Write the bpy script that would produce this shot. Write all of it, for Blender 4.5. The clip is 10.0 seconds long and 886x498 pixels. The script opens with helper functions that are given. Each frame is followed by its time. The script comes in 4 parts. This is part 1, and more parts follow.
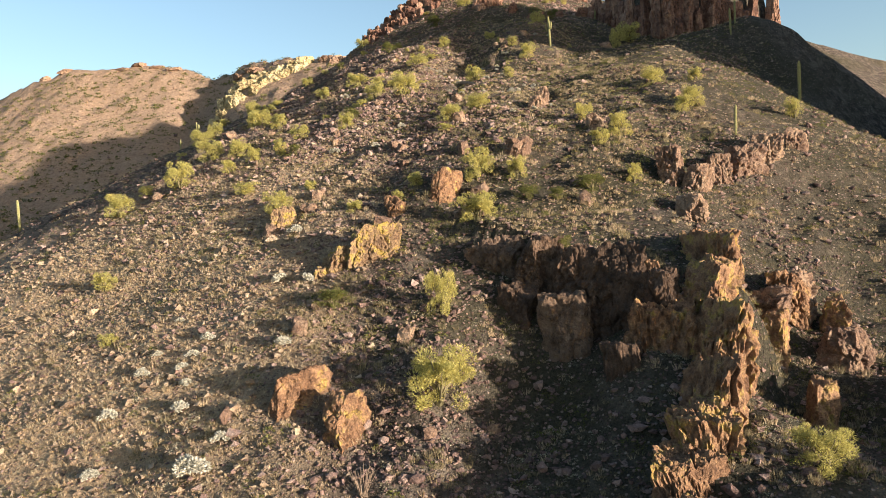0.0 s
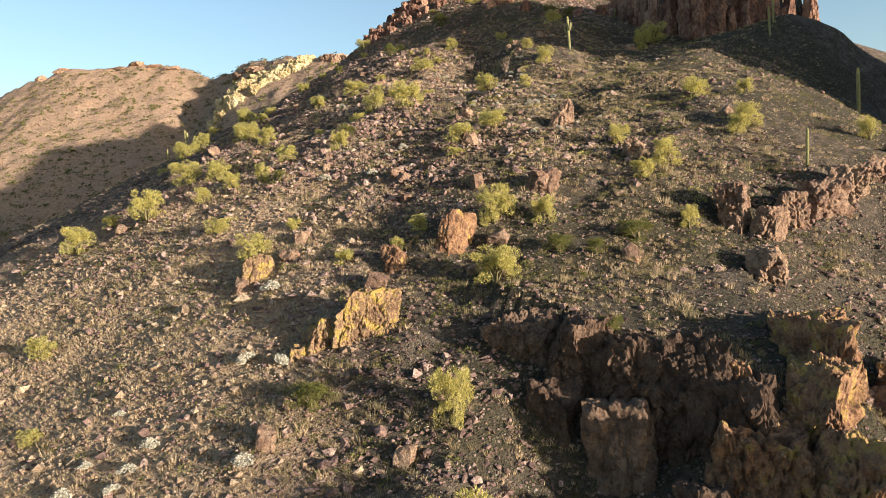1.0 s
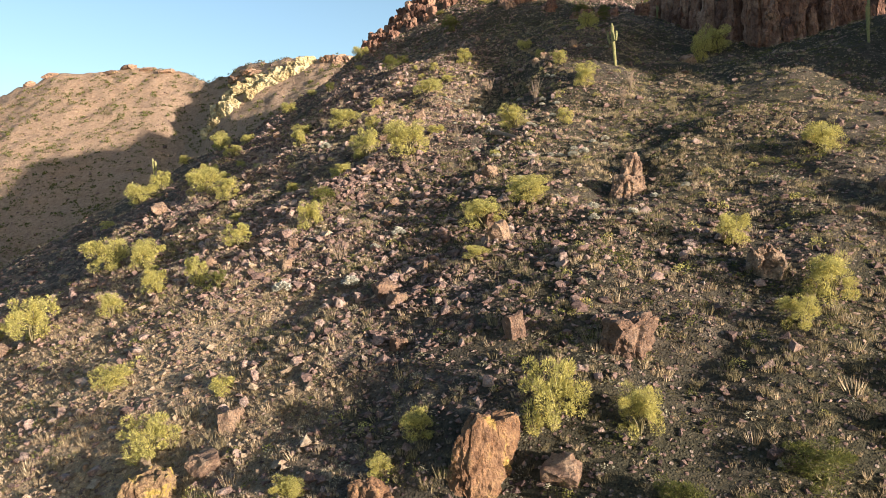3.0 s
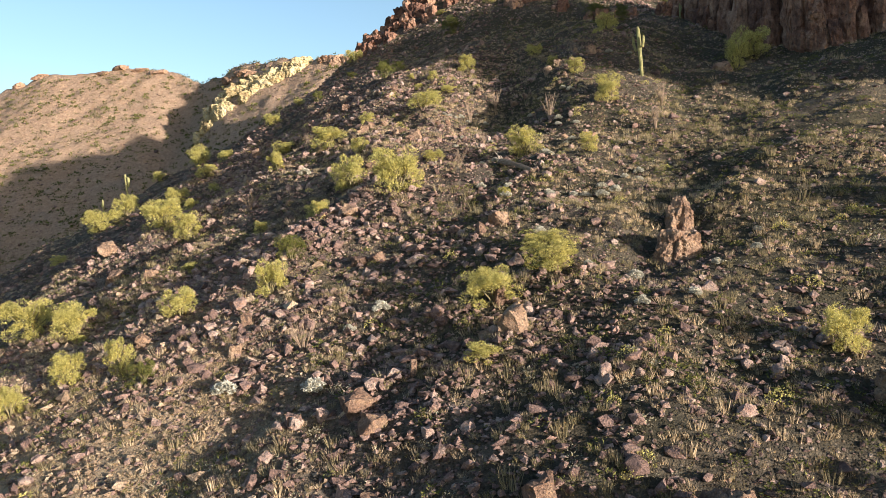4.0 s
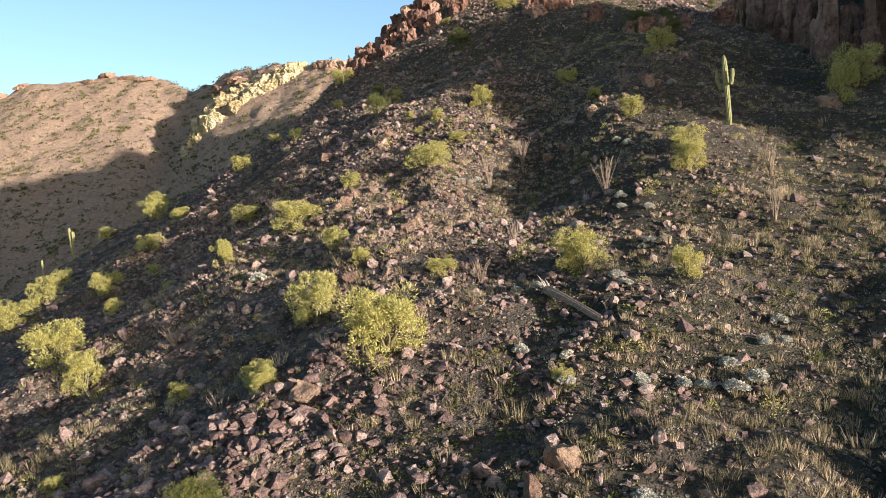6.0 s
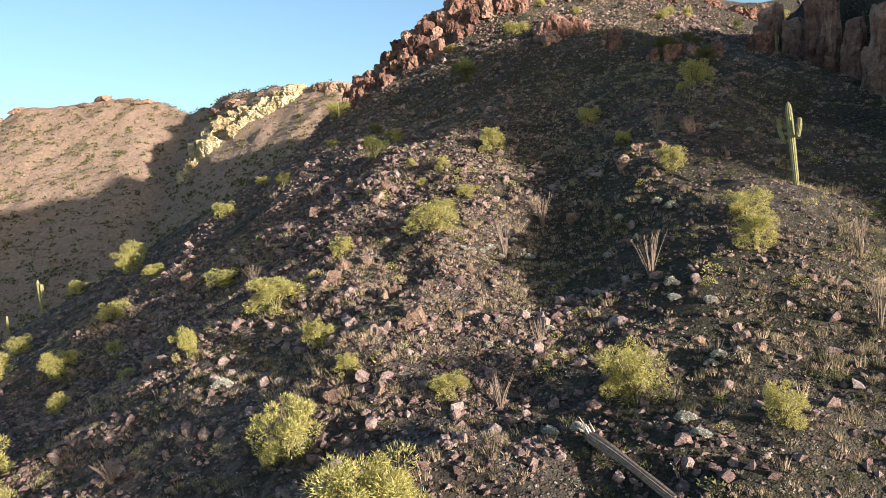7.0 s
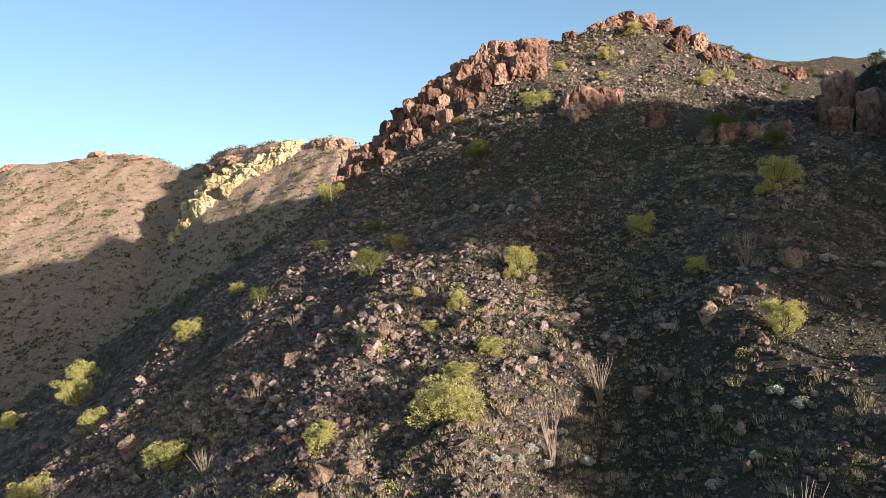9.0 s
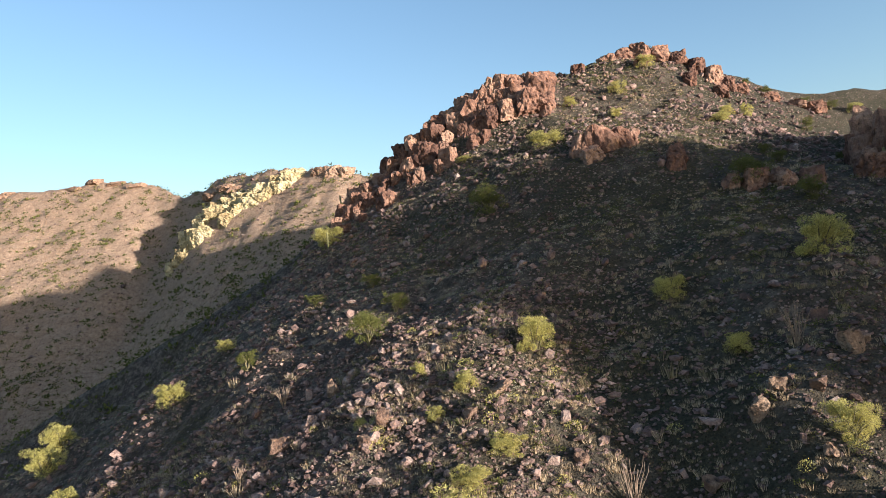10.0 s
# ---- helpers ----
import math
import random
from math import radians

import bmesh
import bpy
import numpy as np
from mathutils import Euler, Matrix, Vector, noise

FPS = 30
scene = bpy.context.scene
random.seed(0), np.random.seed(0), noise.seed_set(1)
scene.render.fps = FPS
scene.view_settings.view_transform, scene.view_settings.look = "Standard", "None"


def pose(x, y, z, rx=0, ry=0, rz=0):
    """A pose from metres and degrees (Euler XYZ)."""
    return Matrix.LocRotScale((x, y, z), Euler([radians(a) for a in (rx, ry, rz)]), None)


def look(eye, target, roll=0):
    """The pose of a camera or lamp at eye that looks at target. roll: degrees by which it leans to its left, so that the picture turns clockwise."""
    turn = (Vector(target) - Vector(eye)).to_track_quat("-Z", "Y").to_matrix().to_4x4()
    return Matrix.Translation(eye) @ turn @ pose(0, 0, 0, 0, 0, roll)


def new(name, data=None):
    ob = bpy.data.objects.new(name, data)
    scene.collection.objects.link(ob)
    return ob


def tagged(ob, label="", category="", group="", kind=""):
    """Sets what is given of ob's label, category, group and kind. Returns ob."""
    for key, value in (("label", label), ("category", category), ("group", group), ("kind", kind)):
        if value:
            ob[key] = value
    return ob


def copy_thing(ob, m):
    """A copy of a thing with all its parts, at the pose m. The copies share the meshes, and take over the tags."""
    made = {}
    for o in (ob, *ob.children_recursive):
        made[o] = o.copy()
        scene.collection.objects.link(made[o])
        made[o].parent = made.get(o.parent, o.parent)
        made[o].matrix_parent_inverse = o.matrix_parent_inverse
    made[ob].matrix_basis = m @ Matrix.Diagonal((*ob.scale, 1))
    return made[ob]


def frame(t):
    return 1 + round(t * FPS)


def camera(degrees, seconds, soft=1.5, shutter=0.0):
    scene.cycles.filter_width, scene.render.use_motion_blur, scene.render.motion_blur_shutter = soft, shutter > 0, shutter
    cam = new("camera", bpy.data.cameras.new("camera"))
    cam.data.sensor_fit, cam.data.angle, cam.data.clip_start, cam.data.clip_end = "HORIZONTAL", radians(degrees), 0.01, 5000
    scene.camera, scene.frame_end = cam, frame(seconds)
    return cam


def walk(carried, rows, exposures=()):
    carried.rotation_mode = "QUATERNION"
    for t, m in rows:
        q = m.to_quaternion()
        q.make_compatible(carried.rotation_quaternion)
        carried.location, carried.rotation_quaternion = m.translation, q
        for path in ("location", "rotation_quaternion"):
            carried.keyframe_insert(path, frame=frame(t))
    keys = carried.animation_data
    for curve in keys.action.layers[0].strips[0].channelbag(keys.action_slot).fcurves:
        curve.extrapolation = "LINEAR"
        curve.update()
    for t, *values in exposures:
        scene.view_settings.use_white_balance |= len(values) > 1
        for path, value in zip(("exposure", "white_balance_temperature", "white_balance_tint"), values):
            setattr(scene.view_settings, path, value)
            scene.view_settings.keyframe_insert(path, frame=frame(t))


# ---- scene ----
cam = camera(66, 10.0, soft=0.6)
PATH = [
    (0, pose(0, 0, 20, 87.333, 3.103, -0.472)),
    (0.5, pose(0.004, 5.138, 21.85, 87.133, 3.131, -0.244)),
    (1, pose(0.035, 10.19, 23.738, 86.943, 3.186, 0.014)),
    (1.5, pose(0.107, 15.136, 25.646, 86.704, 3.249, 0.333)),
    (2, pose(0.14, 20.07, 27.633, 86.504, 3.382, 0.476)),
    (2.5, pose(0.181, 24.926, 29.633, 86.262, 3.697, 0.651)),
    (2.7, pose(0.221, 26.886, 30.372, 86.293, 3.82, 0.828)),
    (3.8, pose(0.746, 38.098, 33.943, 86.013, 3.926, 1.153)),
    (4, pose(0.77, 40.05, 34.691, 85.993, 4.029, 1.261)),
    (4.5, pose(0.752, 44.779, 36.675, 85.727, 4.237, 1.412)),
    (5, pose(0.676, 49.292, 38.609, 85.49, 4.384, 1.509)),
    (5.2, pose(0.659, 51.063, 39.348, 85.441, 4.297, 1.563)),
    (6.3, pose(0.681, 60.753, 43.076, 85.328, 5.329, 1.986)),
    (6.5, pose(0.675, 62.392, 43.776, 85.61, 5.38, 2.057)),
    (7, pose(0.614, 66.298, 45.54, 86.504, 5.565, 2.197)),
    (7.5, pose(0.518, 69.853, 47.232, 87.313, 5.756, 2.309)),
    (8, pose(0.399, 73.098, 48.83, 88.122, 5.993, 2.406)),
    (8.5, pose(0.228, 76.101, 50.356, 88.957, 6.132, 2.44)),
    (9, pose(0.118, 78.722, 51.827, 89.825, 6.181, 2.512)),
    (9.5, pose(0.06, 80.986, 53.199, 90.773, 6.2, 2.591)),
    (10, pose(0, 83.107, 54.542, 91.563, 6.381, 2.67)),
]
walk(cam, PATH, exposures=[(0.0, 1.45, 6500, 12), (3.0, 1.45, 6300, 12), (5.0, 1.45, 6000, 12), (7.0, 1.45, 5800, 12), (10.0, 1.42, 5850, 12)])

# ---- light ----
SUN_AZ = math.atan2(math.cos(radians(36.5)), -math.sin(radians(36.5)))      # from the right and a little behind
SUN_EL = radians(5.6)
SUN_DIR = Vector((math.sin(SUN_AZ) * math.cos(SUN_EL), math.cos(SUN_AZ) * math.cos(SUN_EL), math.sin(SUN_EL)))
world = bpy.data.worlds.new("sky")
scene.world = world
world.use_nodes = True
wn = world.node_tree
sky = wn.nodes.new("ShaderNodeTexSky")
sky.sky_type = "NISHITA"
sky.sun_disc = False
sky.sun_elevation, sky.sun_rotation = SUN_EL, SUN_AZ
sky.altitude, sky.air_density, sky.dust_density, sky.ozone_density = 600, 1.0, 1.8, 1.5
wn.nodes["Background"].inputs["Strength"].default_value = 0.13
wn.links.new(sky.outputs[0], wn.nodes["Background"].inputs["Color"])
lamp = bpy.data.lights.new("sun", "SUN")
lamp.energy, lamp.angle, lamp.color = 5.0, radians(1.0), (1.0, 0.84, 0.67)
sun = new("sun", lamp)
sun.matrix_world = look(SUN_DIR * 400, (0, 0, 0))


# ---- land forms ----
def lattice(ix, iy, seed):
    h = (ix * 374761393 + iy * 668265263 + seed * 144665) & 0x7FFFFFFF
    h = ((h ^ (h >> 13)) * 1274126177) & 0x7FFFFFFF
    h = h ^ (h >> 16)
    return (h & 0xFFFF) / 65535.0


def value_noise(x, y, seed):
    ix, iy = np.floor(x).astype(np.int64), np.floor(y).astype(np.int64)
    u, v = x - ix, y - iy
    u, v = u * u * (3 - 2 * u), v * v * (3 - 2 * v)
    a, b = lattice(ix, iy, seed), lattice(ix + 1, iy, seed)
    c, d = lattice(ix, iy + 1, seed), lattice(ix + 1, iy + 1, seed)
    return (a * (1 - u) + b * u) * (1 - v) + (c * (1 - u) + d * u) * v - 0.5


def octaves(x, y, size, count, seed, gain=0.5):
    total, amp = 0.0, 1.0
    for k in range(count):
        total = total + amp * value_noise(x / size + 17.3 * k, y / size - 9.1 * k, seed + k)
        size, amp = size / 2.03, amp * gain
    return total


# mounds, hollows and gullies on the hillside: x, y, rise, half-widths along and across, turn
MOUNDS = [
    (5.4, 34.4, -3.2, 8.0, 3.3, 75), (27, 43, -4.8, 6.5, 8.0, 0), (18.5, 35, -4.0, 3.5, 5.0, 0), (36, 93, 2.8, 9, 12, 0), (43, 172, -3.6, 7, 8, 0), (27, 110, -2.4, 14, 7, 70), (40, 158, -5.5, 12, 14, 0),
    # the mound at (14.5, 23.5) is unseen, added to shade the gully
    (-44, 150, 1.5, 10, 8, 0), (27, 75, 1.3, 9, 7, 0), (2, 149, 1.0, 9, 5, 0), (56, 112, 5.0, 8, 9, 0), (64, 112, 9.0, 13, 8, 0), (14.5, 23.5, 2.0, 3, 4, 0), (6.0, 107, -2.9, 3.5, 12, -8), (17, 106, 1.6, 4.5, 12, -12), (15, 88, -1.0, 4, 9, -10), (4, 163, 3.0, 8, 4, 0), (24, 168, 1.6, 6, 4, 0),
    (12, 146, 1.6, 6, 4, 0), (-20, 114, -1.2, 12, 6, 40), (-8, 124, 1.0, 8, 6, 0), (-25, 75, 1.2, 9, 9, 0),
]


def smooth_max(a, b, k):
    h = np.clip(0.5 + 0.5 * (a - b) / k, 0, 1)
    return b * (1 - h) + a * h + k * h * (1 - h)


def main_hill(x, y):
    u, v = np.clip(x, -75, 62) / 30, (np.clip(y, 5, 172) - 100) / 50
    z = 40.93 + 5.75 * u + 19.17 * v - 3.93 * u * u + 2.12 * u * v - 0.12 * v * v - 1.11 * u ** 3 - 0.48 * u * u * v + 1.66 * u * v * v + 1.88 * v ** 3
    for mx, my, rise, a, b, turn in MOUNDS:
        c, s = math.cos(radians(turn)), math.sin(radians(turn))
        p, q = (x - mx) * c + (y - my) * s, (y - my) * c - (x - mx) * s
        z = z + rise * np.exp(-0.5 * ((p / a) ** 2 + (q / b) ** 2))
    # the flank drops into the ravine, the crown falls away behind the summit
    edge = -50 + 0.05 * (np.clip(y, 40, 170) - 100)
    z = z - 0.022 * np.maximum(0, edge - x) ** 2 * (np.maximum(0, edge - x) < 40) - (np.maximum(0, edge - x) >= 40) * (35.2 + 0.6 * (edge - x - 40))
    z = z - 0.75 * np.maximum(0, y - 171) - 0.3 * np.maximum(0, x - 62) - 0.35 * np.maximum(0, 5 - y)
    z = z - 0.045 * np.maximum(0, -13 - x + 0.25 * (y - 160)) ** 2 * np.clip((y - 140) / 25, 0, 1) * (x > -60)
    return z


def far_hill(x, y):
    # the hill across the ravine, and the nearer ridge with the pale cliffs on its right
    cy = np.interp(x, [-420, -205, -173, -142, -115, -100, -90, -77, -65, -47, -36, -15, 20, 140], [420, 346, 340, 338, 330, 322, 314, 304, 295, 284, 278, 271, 266, 280])
    cz = np.interp(x, [-420, -250, -205, -173, -142, -115, -100, -90, -77, -65, -47, -36, -15, 20, 140], [45, 82, 95, 101.5, 102, 96.5, 89.5, 89.5, 91.5, 90.5, 88.5, 87.5, 79, 58, 20])
    d = cy - y
    z = cz - np.where(d > 0, 0.78 * d, -0.4 * d)
    return z - 5 * np.exp(-0.5 * ((x + 104 + 0.25 * (y - 310)) / 7) ** 2) * np.clip(d / 20, 0, 1)


def unseen_back_shoulder(x, y):
    # an unseen back of the hill behind the summit, added to shade the far hill
    crest = np.interp(y, [171, 180, 186, 190, 194, 200, 232, 248, 300], [62, 72, 79, 84, 82, 77, 76, 72, 55])
    return crest - 0.5 * np.abs(x - 22) - 1.5 * np.maximum(0, 171 - y) - 0.6 * np.maximum(0, y - 300)


def gully_bench(x, y):
    # the flat-topped bench that breaks off into the gully beside the crag
    lip = np.interp(x, [2, 12, 13, 20], [47.0, 37.4, 37.0, 37.0]) + 1.4 * octaves(x, y * 0.2, 3.0, 2, 49)
    return 16.6 + 0.42 * (y - 39.5) - 2.6 * np.maximum(0, lip - y) - 2.4 * np.maximum(0, x - 16.4) - 2.2 * np.maximum(0, 3.0 - x) - 0.6 * np.maximum(0, y - 47)


def unseen_spur(x, y):
    # a low spur added out of view on the sunny side, to shade the gully
    return 11.6 - 1.3 * np.abs(x - 27.5) - 2.0 * np.maximum(0, y - 30) - 0.5 * np.maximum(0, 10 - y) + 0.8 * octaves(x, y, 4, 2, 45)


def unseen_side_hill(x, y):
    # a steep-ended hill added out of view on the sunny side, to shade the upper slope
    crest = np.interp(y, [49.5, 57.5, 59.5, 62.5, 68.5, 75.5, 85, 93, 98, 102, 106], [20, 50, 60, 64.5, 68.5, 71.5, 73.5, 73.5, 72, 48, 20])
    return crest - 2.2 * np.abs(x - 86.0) - 2.0 * np.maximum(0, 49.5 - y) - 4.0 * np.maximum(0, y - 106) + 1.5 * octaves(x, y, 6, 3, 41)


def east_butte(x, y):
    # the cliff-sided butte on the sunny shoulder, whose shade lies across the upper slope
    left = np.interp(y, [110, 118, 130, 142, 150, 165], [46, 44, 41.5, 40.0, 41, 45])
    front = np.interp(x, [30, 40, 52, 67, 80], [122, 121.5, 126, 133, 142])
    out = np.maximum(np.maximum(left - x, front - y), 1.1 * (x - 62))
    top = 65.5 - 0.04 * (y - 120) + 1.6 * octaves(x, y, 7, 3, 43)
    return top - 4.5 * np.maximum(0, out + 0.9 * octaves(x, y, 3.2, 2, 47)) - 0.25 * np.maximum(0, y - 168)


def land(x, y):
    x, y = np.asarray(x, float), np.asarray(y, float)
    far = far_hill(x, y) + 2.6 * octaves(x, y, 26, 4, 31) + 1.5 * octaves(x, y, 6, 3, 33)
    hill = smooth_max(main_hill(x, y), unseen_back_shoulder(x, y), 1.5)
    z = smooth_max(hill + 1.0 * octaves(x, y, 15, 3, 5), far, 3.0)
    # hummocks and small terraces of the stony slope
    near = np.exp(-np.maximum(0, np.hypot(x / 60, (y - 100) / 80) - 1) * 2)
    bare = np.clip((-3 - x) / 8, 0, 1) * np.clip((80 - y) / 14, 0, 1)
    z = z + near * (1 - 0.82 * bare) * (1.15 * octaves(x, y, 5.2, 2, 51) + 0.5 * octaves(x * 0.7, y, 1.5, 2, 57) + 0.9 * np.abs(octaves(x * 0.4, y, 3.4, 2, 59))) + (1 - near) * 0.8 * octaves(x, y, 5, 3, 61) * (np.abs(x) < 500)
    z = smooth_max(smooth_max(z, gully_bench(x, y), 0.5), unseen_spur(x, y), 0.5)
    z = smooth_max(smooth_max(z, east_butte(x, y), 0.6), unseen_side_hill(x, y), 0.6)
    return np.maximum(z, -34 + 3 * octaves(x, y, 90, 2, 3))


def ground_z(x, y):
    return float(land(x, y))


# ---- helpers for materials and meshes ----
def nodes_of(name, rough=0.9):
    m = bpy.data.materials.new(name)
    m.use_nodes = True
    t = m.node_tree
    b = t.nodes["Principled BSDF"]
    b.inputs["Roughness"].default_value = rough
    b.inputs["Specular IOR Level"].default_value = 0.2
    return m, t, b


def noise_node(t, scale, detail=6.0, rough=0.6, coords="Object"):
    c = t.nodes.new("ShaderNodeNewGeometry" if coords == "Position" else "ShaderNodeTexCoord")
    n = t.nodes.new("ShaderNodeTexNoise")
    n.inputs["Scale"].default_value, n.inputs["Detail"].default_value, n.inputs["Roughness"].default_value = scale, detail, rough
    t.links.new(c.outputs[coords], n.inputs["Vector"])
    return n


def ramp_node(t, fac, stops):
    r = t.nodes.new("ShaderNodeValToRGB")
    els = r.color_ramp.elements
    while len(els) < len(stops):
        els.new(0.5)
    for e, (p, c) in zip(els, stops):
        e.position, e.color = p, (*c, 1)
    t.links.new(fac, r.inputs["Fac"])
    return r.outputs["Color"]


def mix_node(t, fac, a, b, blend="MIX"):
    m = t.nodes.new("ShaderNodeMix")
    m.data_type, m.blend_type = "RGBA", blend
    for sock, val in ((m.inputs["Factor"], fac), (m.inputs["A"], a), (m.inputs["B"], b)):
        if isinstance(val, (int, float)):
            sock.default_value = val
        elif isinstance(val, tuple):
            sock.default_value = (*val, 1)
        else:
            t.links.new(val, sock)
    return m.outputs["Result"]


def bump_node(t, b, height, strength, distance):
    n = t.nodes.new("ShaderNodeBump")
    n.inputs["Strength"].default_value, n.inputs["Distance"].default_value = strength, distance
    t.links.new(height, n.inputs["Height"])
    t.links.new(n.outputs["Normal"], b.inputs["Normal"])


def random_of(t, island):
    if island:
        return t.nodes.new("ShaderNodeNewGeometry").outputs["Random Per Island"]
    return t.nodes.new("ShaderNodeObjectInfo").outputs["Random"]


def earth_material():
    m, t, b = nodes_of("stony_earth", 0.95)
    big = noise_node(t, 0.09, 5)
    mid = noise_node(t, 0.9, 9, 0.78)
    fine = noise_node(t, 5.0, 6, 0.75)
    soil = ramp_node(t, mid.outputs["Fac"], [(0.34, (0.036, 0.031, 0.028)), (0.48, (0.105, 0.087, 0.073)), (0.62, (0.29, 0.24, 0.195))])
    green = ramp_node(t, fine.outputs["Fac"], [(0.3, (0.035, 0.042, 0.018)), (0.7, (0.11, 0.105, 0.05))])
    gmask = ramp_node(t, big.outputs["Fac"], [(0.45, (0.0, 0.0, 0.0)), (0.66, (0.5, 0.5, 0.5))])
    col = mix_node(t, gmask, soil, green)
    place = t.nodes.new("ShaderNodeSeparateXYZ")
    pc = t.nodes.new("ShaderNodeTexCoord")
    t.links.new(pc.outputs["Object"], place.inputs[0])
    pale = ramp_node(t, mid.outputs["Fac"], [(0.3, (0.23, 0.155, 0.11)), (0.52, (0.42, 0.305, 0.215)), (0.7, (0.54, 0.42, 0.31))])

    def between(sock, lo, hi):
        r = t.nodes.new("ShaderNodeMapRange")
        r.inputs["From Min"].default_value, r.inputs["From Max"].default_value = lo, hi
        t.links.new(place.outputs[sock], r.inputs["Value"])
        return r.outputs[0]

    def times(a, b):
        q = t.nodes.new("ShaderNodeMath")
        q.operation = "MULTIPLY"
        t.links.new(a, q.inputs[0])
        t.links.new(b, q.inputs[1])
        return q.outputs[0]

    # bare pale gravel on the far hill and on the lower western flank
    col = mix_node(t, between("Y", 205, 250), col, pale)
    flank = times(between("X", -4, -13), between("Y", 86, 66))
    gravel = ramp_node(t, fine.outputs["Fac"], [(0.3, (0.27, 0.20, 0.13)), (0.5, (0.50, 0.38, 0.25)), (0.7, (0.64, 0.51, 0.35))])
    col = mix_node(t, flank, col, gravel)
    # dark olive soil of the eastern side, with gully shade put into its colour
    olive_shade = ramp_node(t, fine.outputs["Fac"], [(0.32, (0.022, 0.024, 0.016)), (0.66, (0.105, 0.098, 0.064))])
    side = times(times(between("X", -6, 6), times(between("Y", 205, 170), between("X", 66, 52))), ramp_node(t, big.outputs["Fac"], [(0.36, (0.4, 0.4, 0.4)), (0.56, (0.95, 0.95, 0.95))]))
    col = mix_node(t, side, col, olive_shade)
    v = t.nodes.new("ShaderNodeTexVoronoi")
    c = t.nodes.new("ShaderNodeTexCoord")
    v.inputs["Scale"].default_value = 3.6
    t.links.new(c.outputs["Object"], v.inputs["Vector"])
    stone = ramp_node(t, v.outputs["Distance"], [(0.22, (1, 1, 1)), (0.34, (0, 0, 0))])
    pick = t.nodes.new("ShaderNodeSeparateColor")
    t.links.new(v.outputs["Color"], pick.inputs[0])
    stonecol = ramp_node(t, pick.outputs[0], [(0.0, (0.12, 0.085, 0.085)), (0.5, (0.24, 0.17, 0.15)), (1.0, (0.40, 0.34, 0.29))])
    thin = t.nodes.new("ShaderNodeMath")
    thin.operation = "MULTIPLY"
    few = ramp_node(t, pick.outputs[1], [(0.28, (0, 0, 0)), (0.33, (1, 1, 1))])
    t.links.new(stone, thin.inputs[0])
    t.links.new(few, thin.inputs[1])
    col = mix_node(t, thin.outputs[0], col, stonecol)
    t.links.new(col, b.inputs["Base Color"])
    g2 = t.nodes.new("ShaderNodeTexVoronoi")
    g2.inputs["Scale"].default_value = 8.5
    t.links.new(c.outputs["Object"], g2.inputs["Vector"])
    peb = ramp_node(t, g2.outputs["Distance"], [(0.25, (1, 1, 1)), (0.45, (0, 0, 0))])
    shade = t.nodes.new("ShaderNodeSeparateColor")
    t.links.new(g2.outputs["Color"], shade.inputs[0])
    tone = ramp_node(t, shade.outputs[0], [(0.0, (0.45, 0.42, 0.42)), (0.5, (1.0, 0.95, 0.92)), (1.0, (1.9, 1.75, 1.65))])
    col = mix_node(t, times(peb, between("Z", -100, -90)), col, mix_node(t, 1.0, col, tone, "MULTIPLY"))
    t.links.new(col, b.inputs["Base Color"])
    h = t.nodes.new("ShaderNodeMath")
    h.operation = "MULTIPLY_ADD"
    t.links.new(thin.outputs[0], h.inputs[0])
    h.inputs[1].default_value = 0.7
    t.links.new(fine.outputs["Fac"], h.inputs[2])
    h2 = t.nodes.new("ShaderNodeMath")
    h2.operation = "MULTIPLY_ADD"
    t.links.new(peb, h2.inputs[0])
    h2.inputs[1].default_value = 0.35
    t.links.new(h.outputs[0], h2.inputs[2])
    bump_node(t, b, h2.outputs[0], 1.0, 0.45)
    return m


EARTH = earth_material()


def mesh_from(name, verts, faces):
    me = bpy.data.meshes.new(name)
    me.from_pydata(verts, [], faces)
    me.update()
    return me


# ---- the ground, one sheet ----
def spaced(stops):
    out = [stops[0][0]]
    for (a, _), (b, step) in zip(stops, stops[1:]):
        n = max(1, int(round((b - a) / step)))
        out += [a + (b - a) * (k + 1) / n for k in range(n)]
    return np.array(out)


def build_ground():
    xs = spaced([(-2600, 0), (-700, 240), (-260, 22), (-75, 1.5), (-40, 0.8), (36, 0.55), (75, 0.95), (98, 1.5), (160, 6), (700, 50), (2600, 240)])
    ys = spaced([(-1500, 0), (-200, 160), (18, 10), (28, 1.0), (125, 0.55), (182, 0.8), (350, 1.4), (700, 22), (3500, 260)])
    X, Y = np.meshgrid(xs, ys)
    Z = land(X, Y)
    nx, ny = len(xs), len(ys)
    me = bpy.data.meshes.new("ground")
    idx = np.arange(nx * ny).reshape(ny, nx)
    quads = np.stack([idx[:-1, :-1], idx[:-1, 1:], idx[1:, 1:], idx[1:, :-1]], -1).reshape(-1, 4)
    me.vertices.add(nx * ny)
    me.vertices.foreach_set("co", np.stack([X, Y, Z], -1).astype(np.float32).ravel())
    me.loops.add(quads.size)
    me.loops.foreach_set("vertex_index", quads.astype(np.int32).ravel())
    me.polygons.add(len(quads))
    me.polygons.foreach_set("loop_start", np.arange(0, quads.size, 4, dtype=np.int32))
    me.polygons.foreach_set("use_smooth", np.ones(len(quads), bool))
    me.update()
    me.validate()
    me.materials.append(EARTH)
    ob = new("ground", me)
    return tagged(ob, "brown stony desert hillside with a ravine and far hills", "ground", kind="structure")


build_ground()


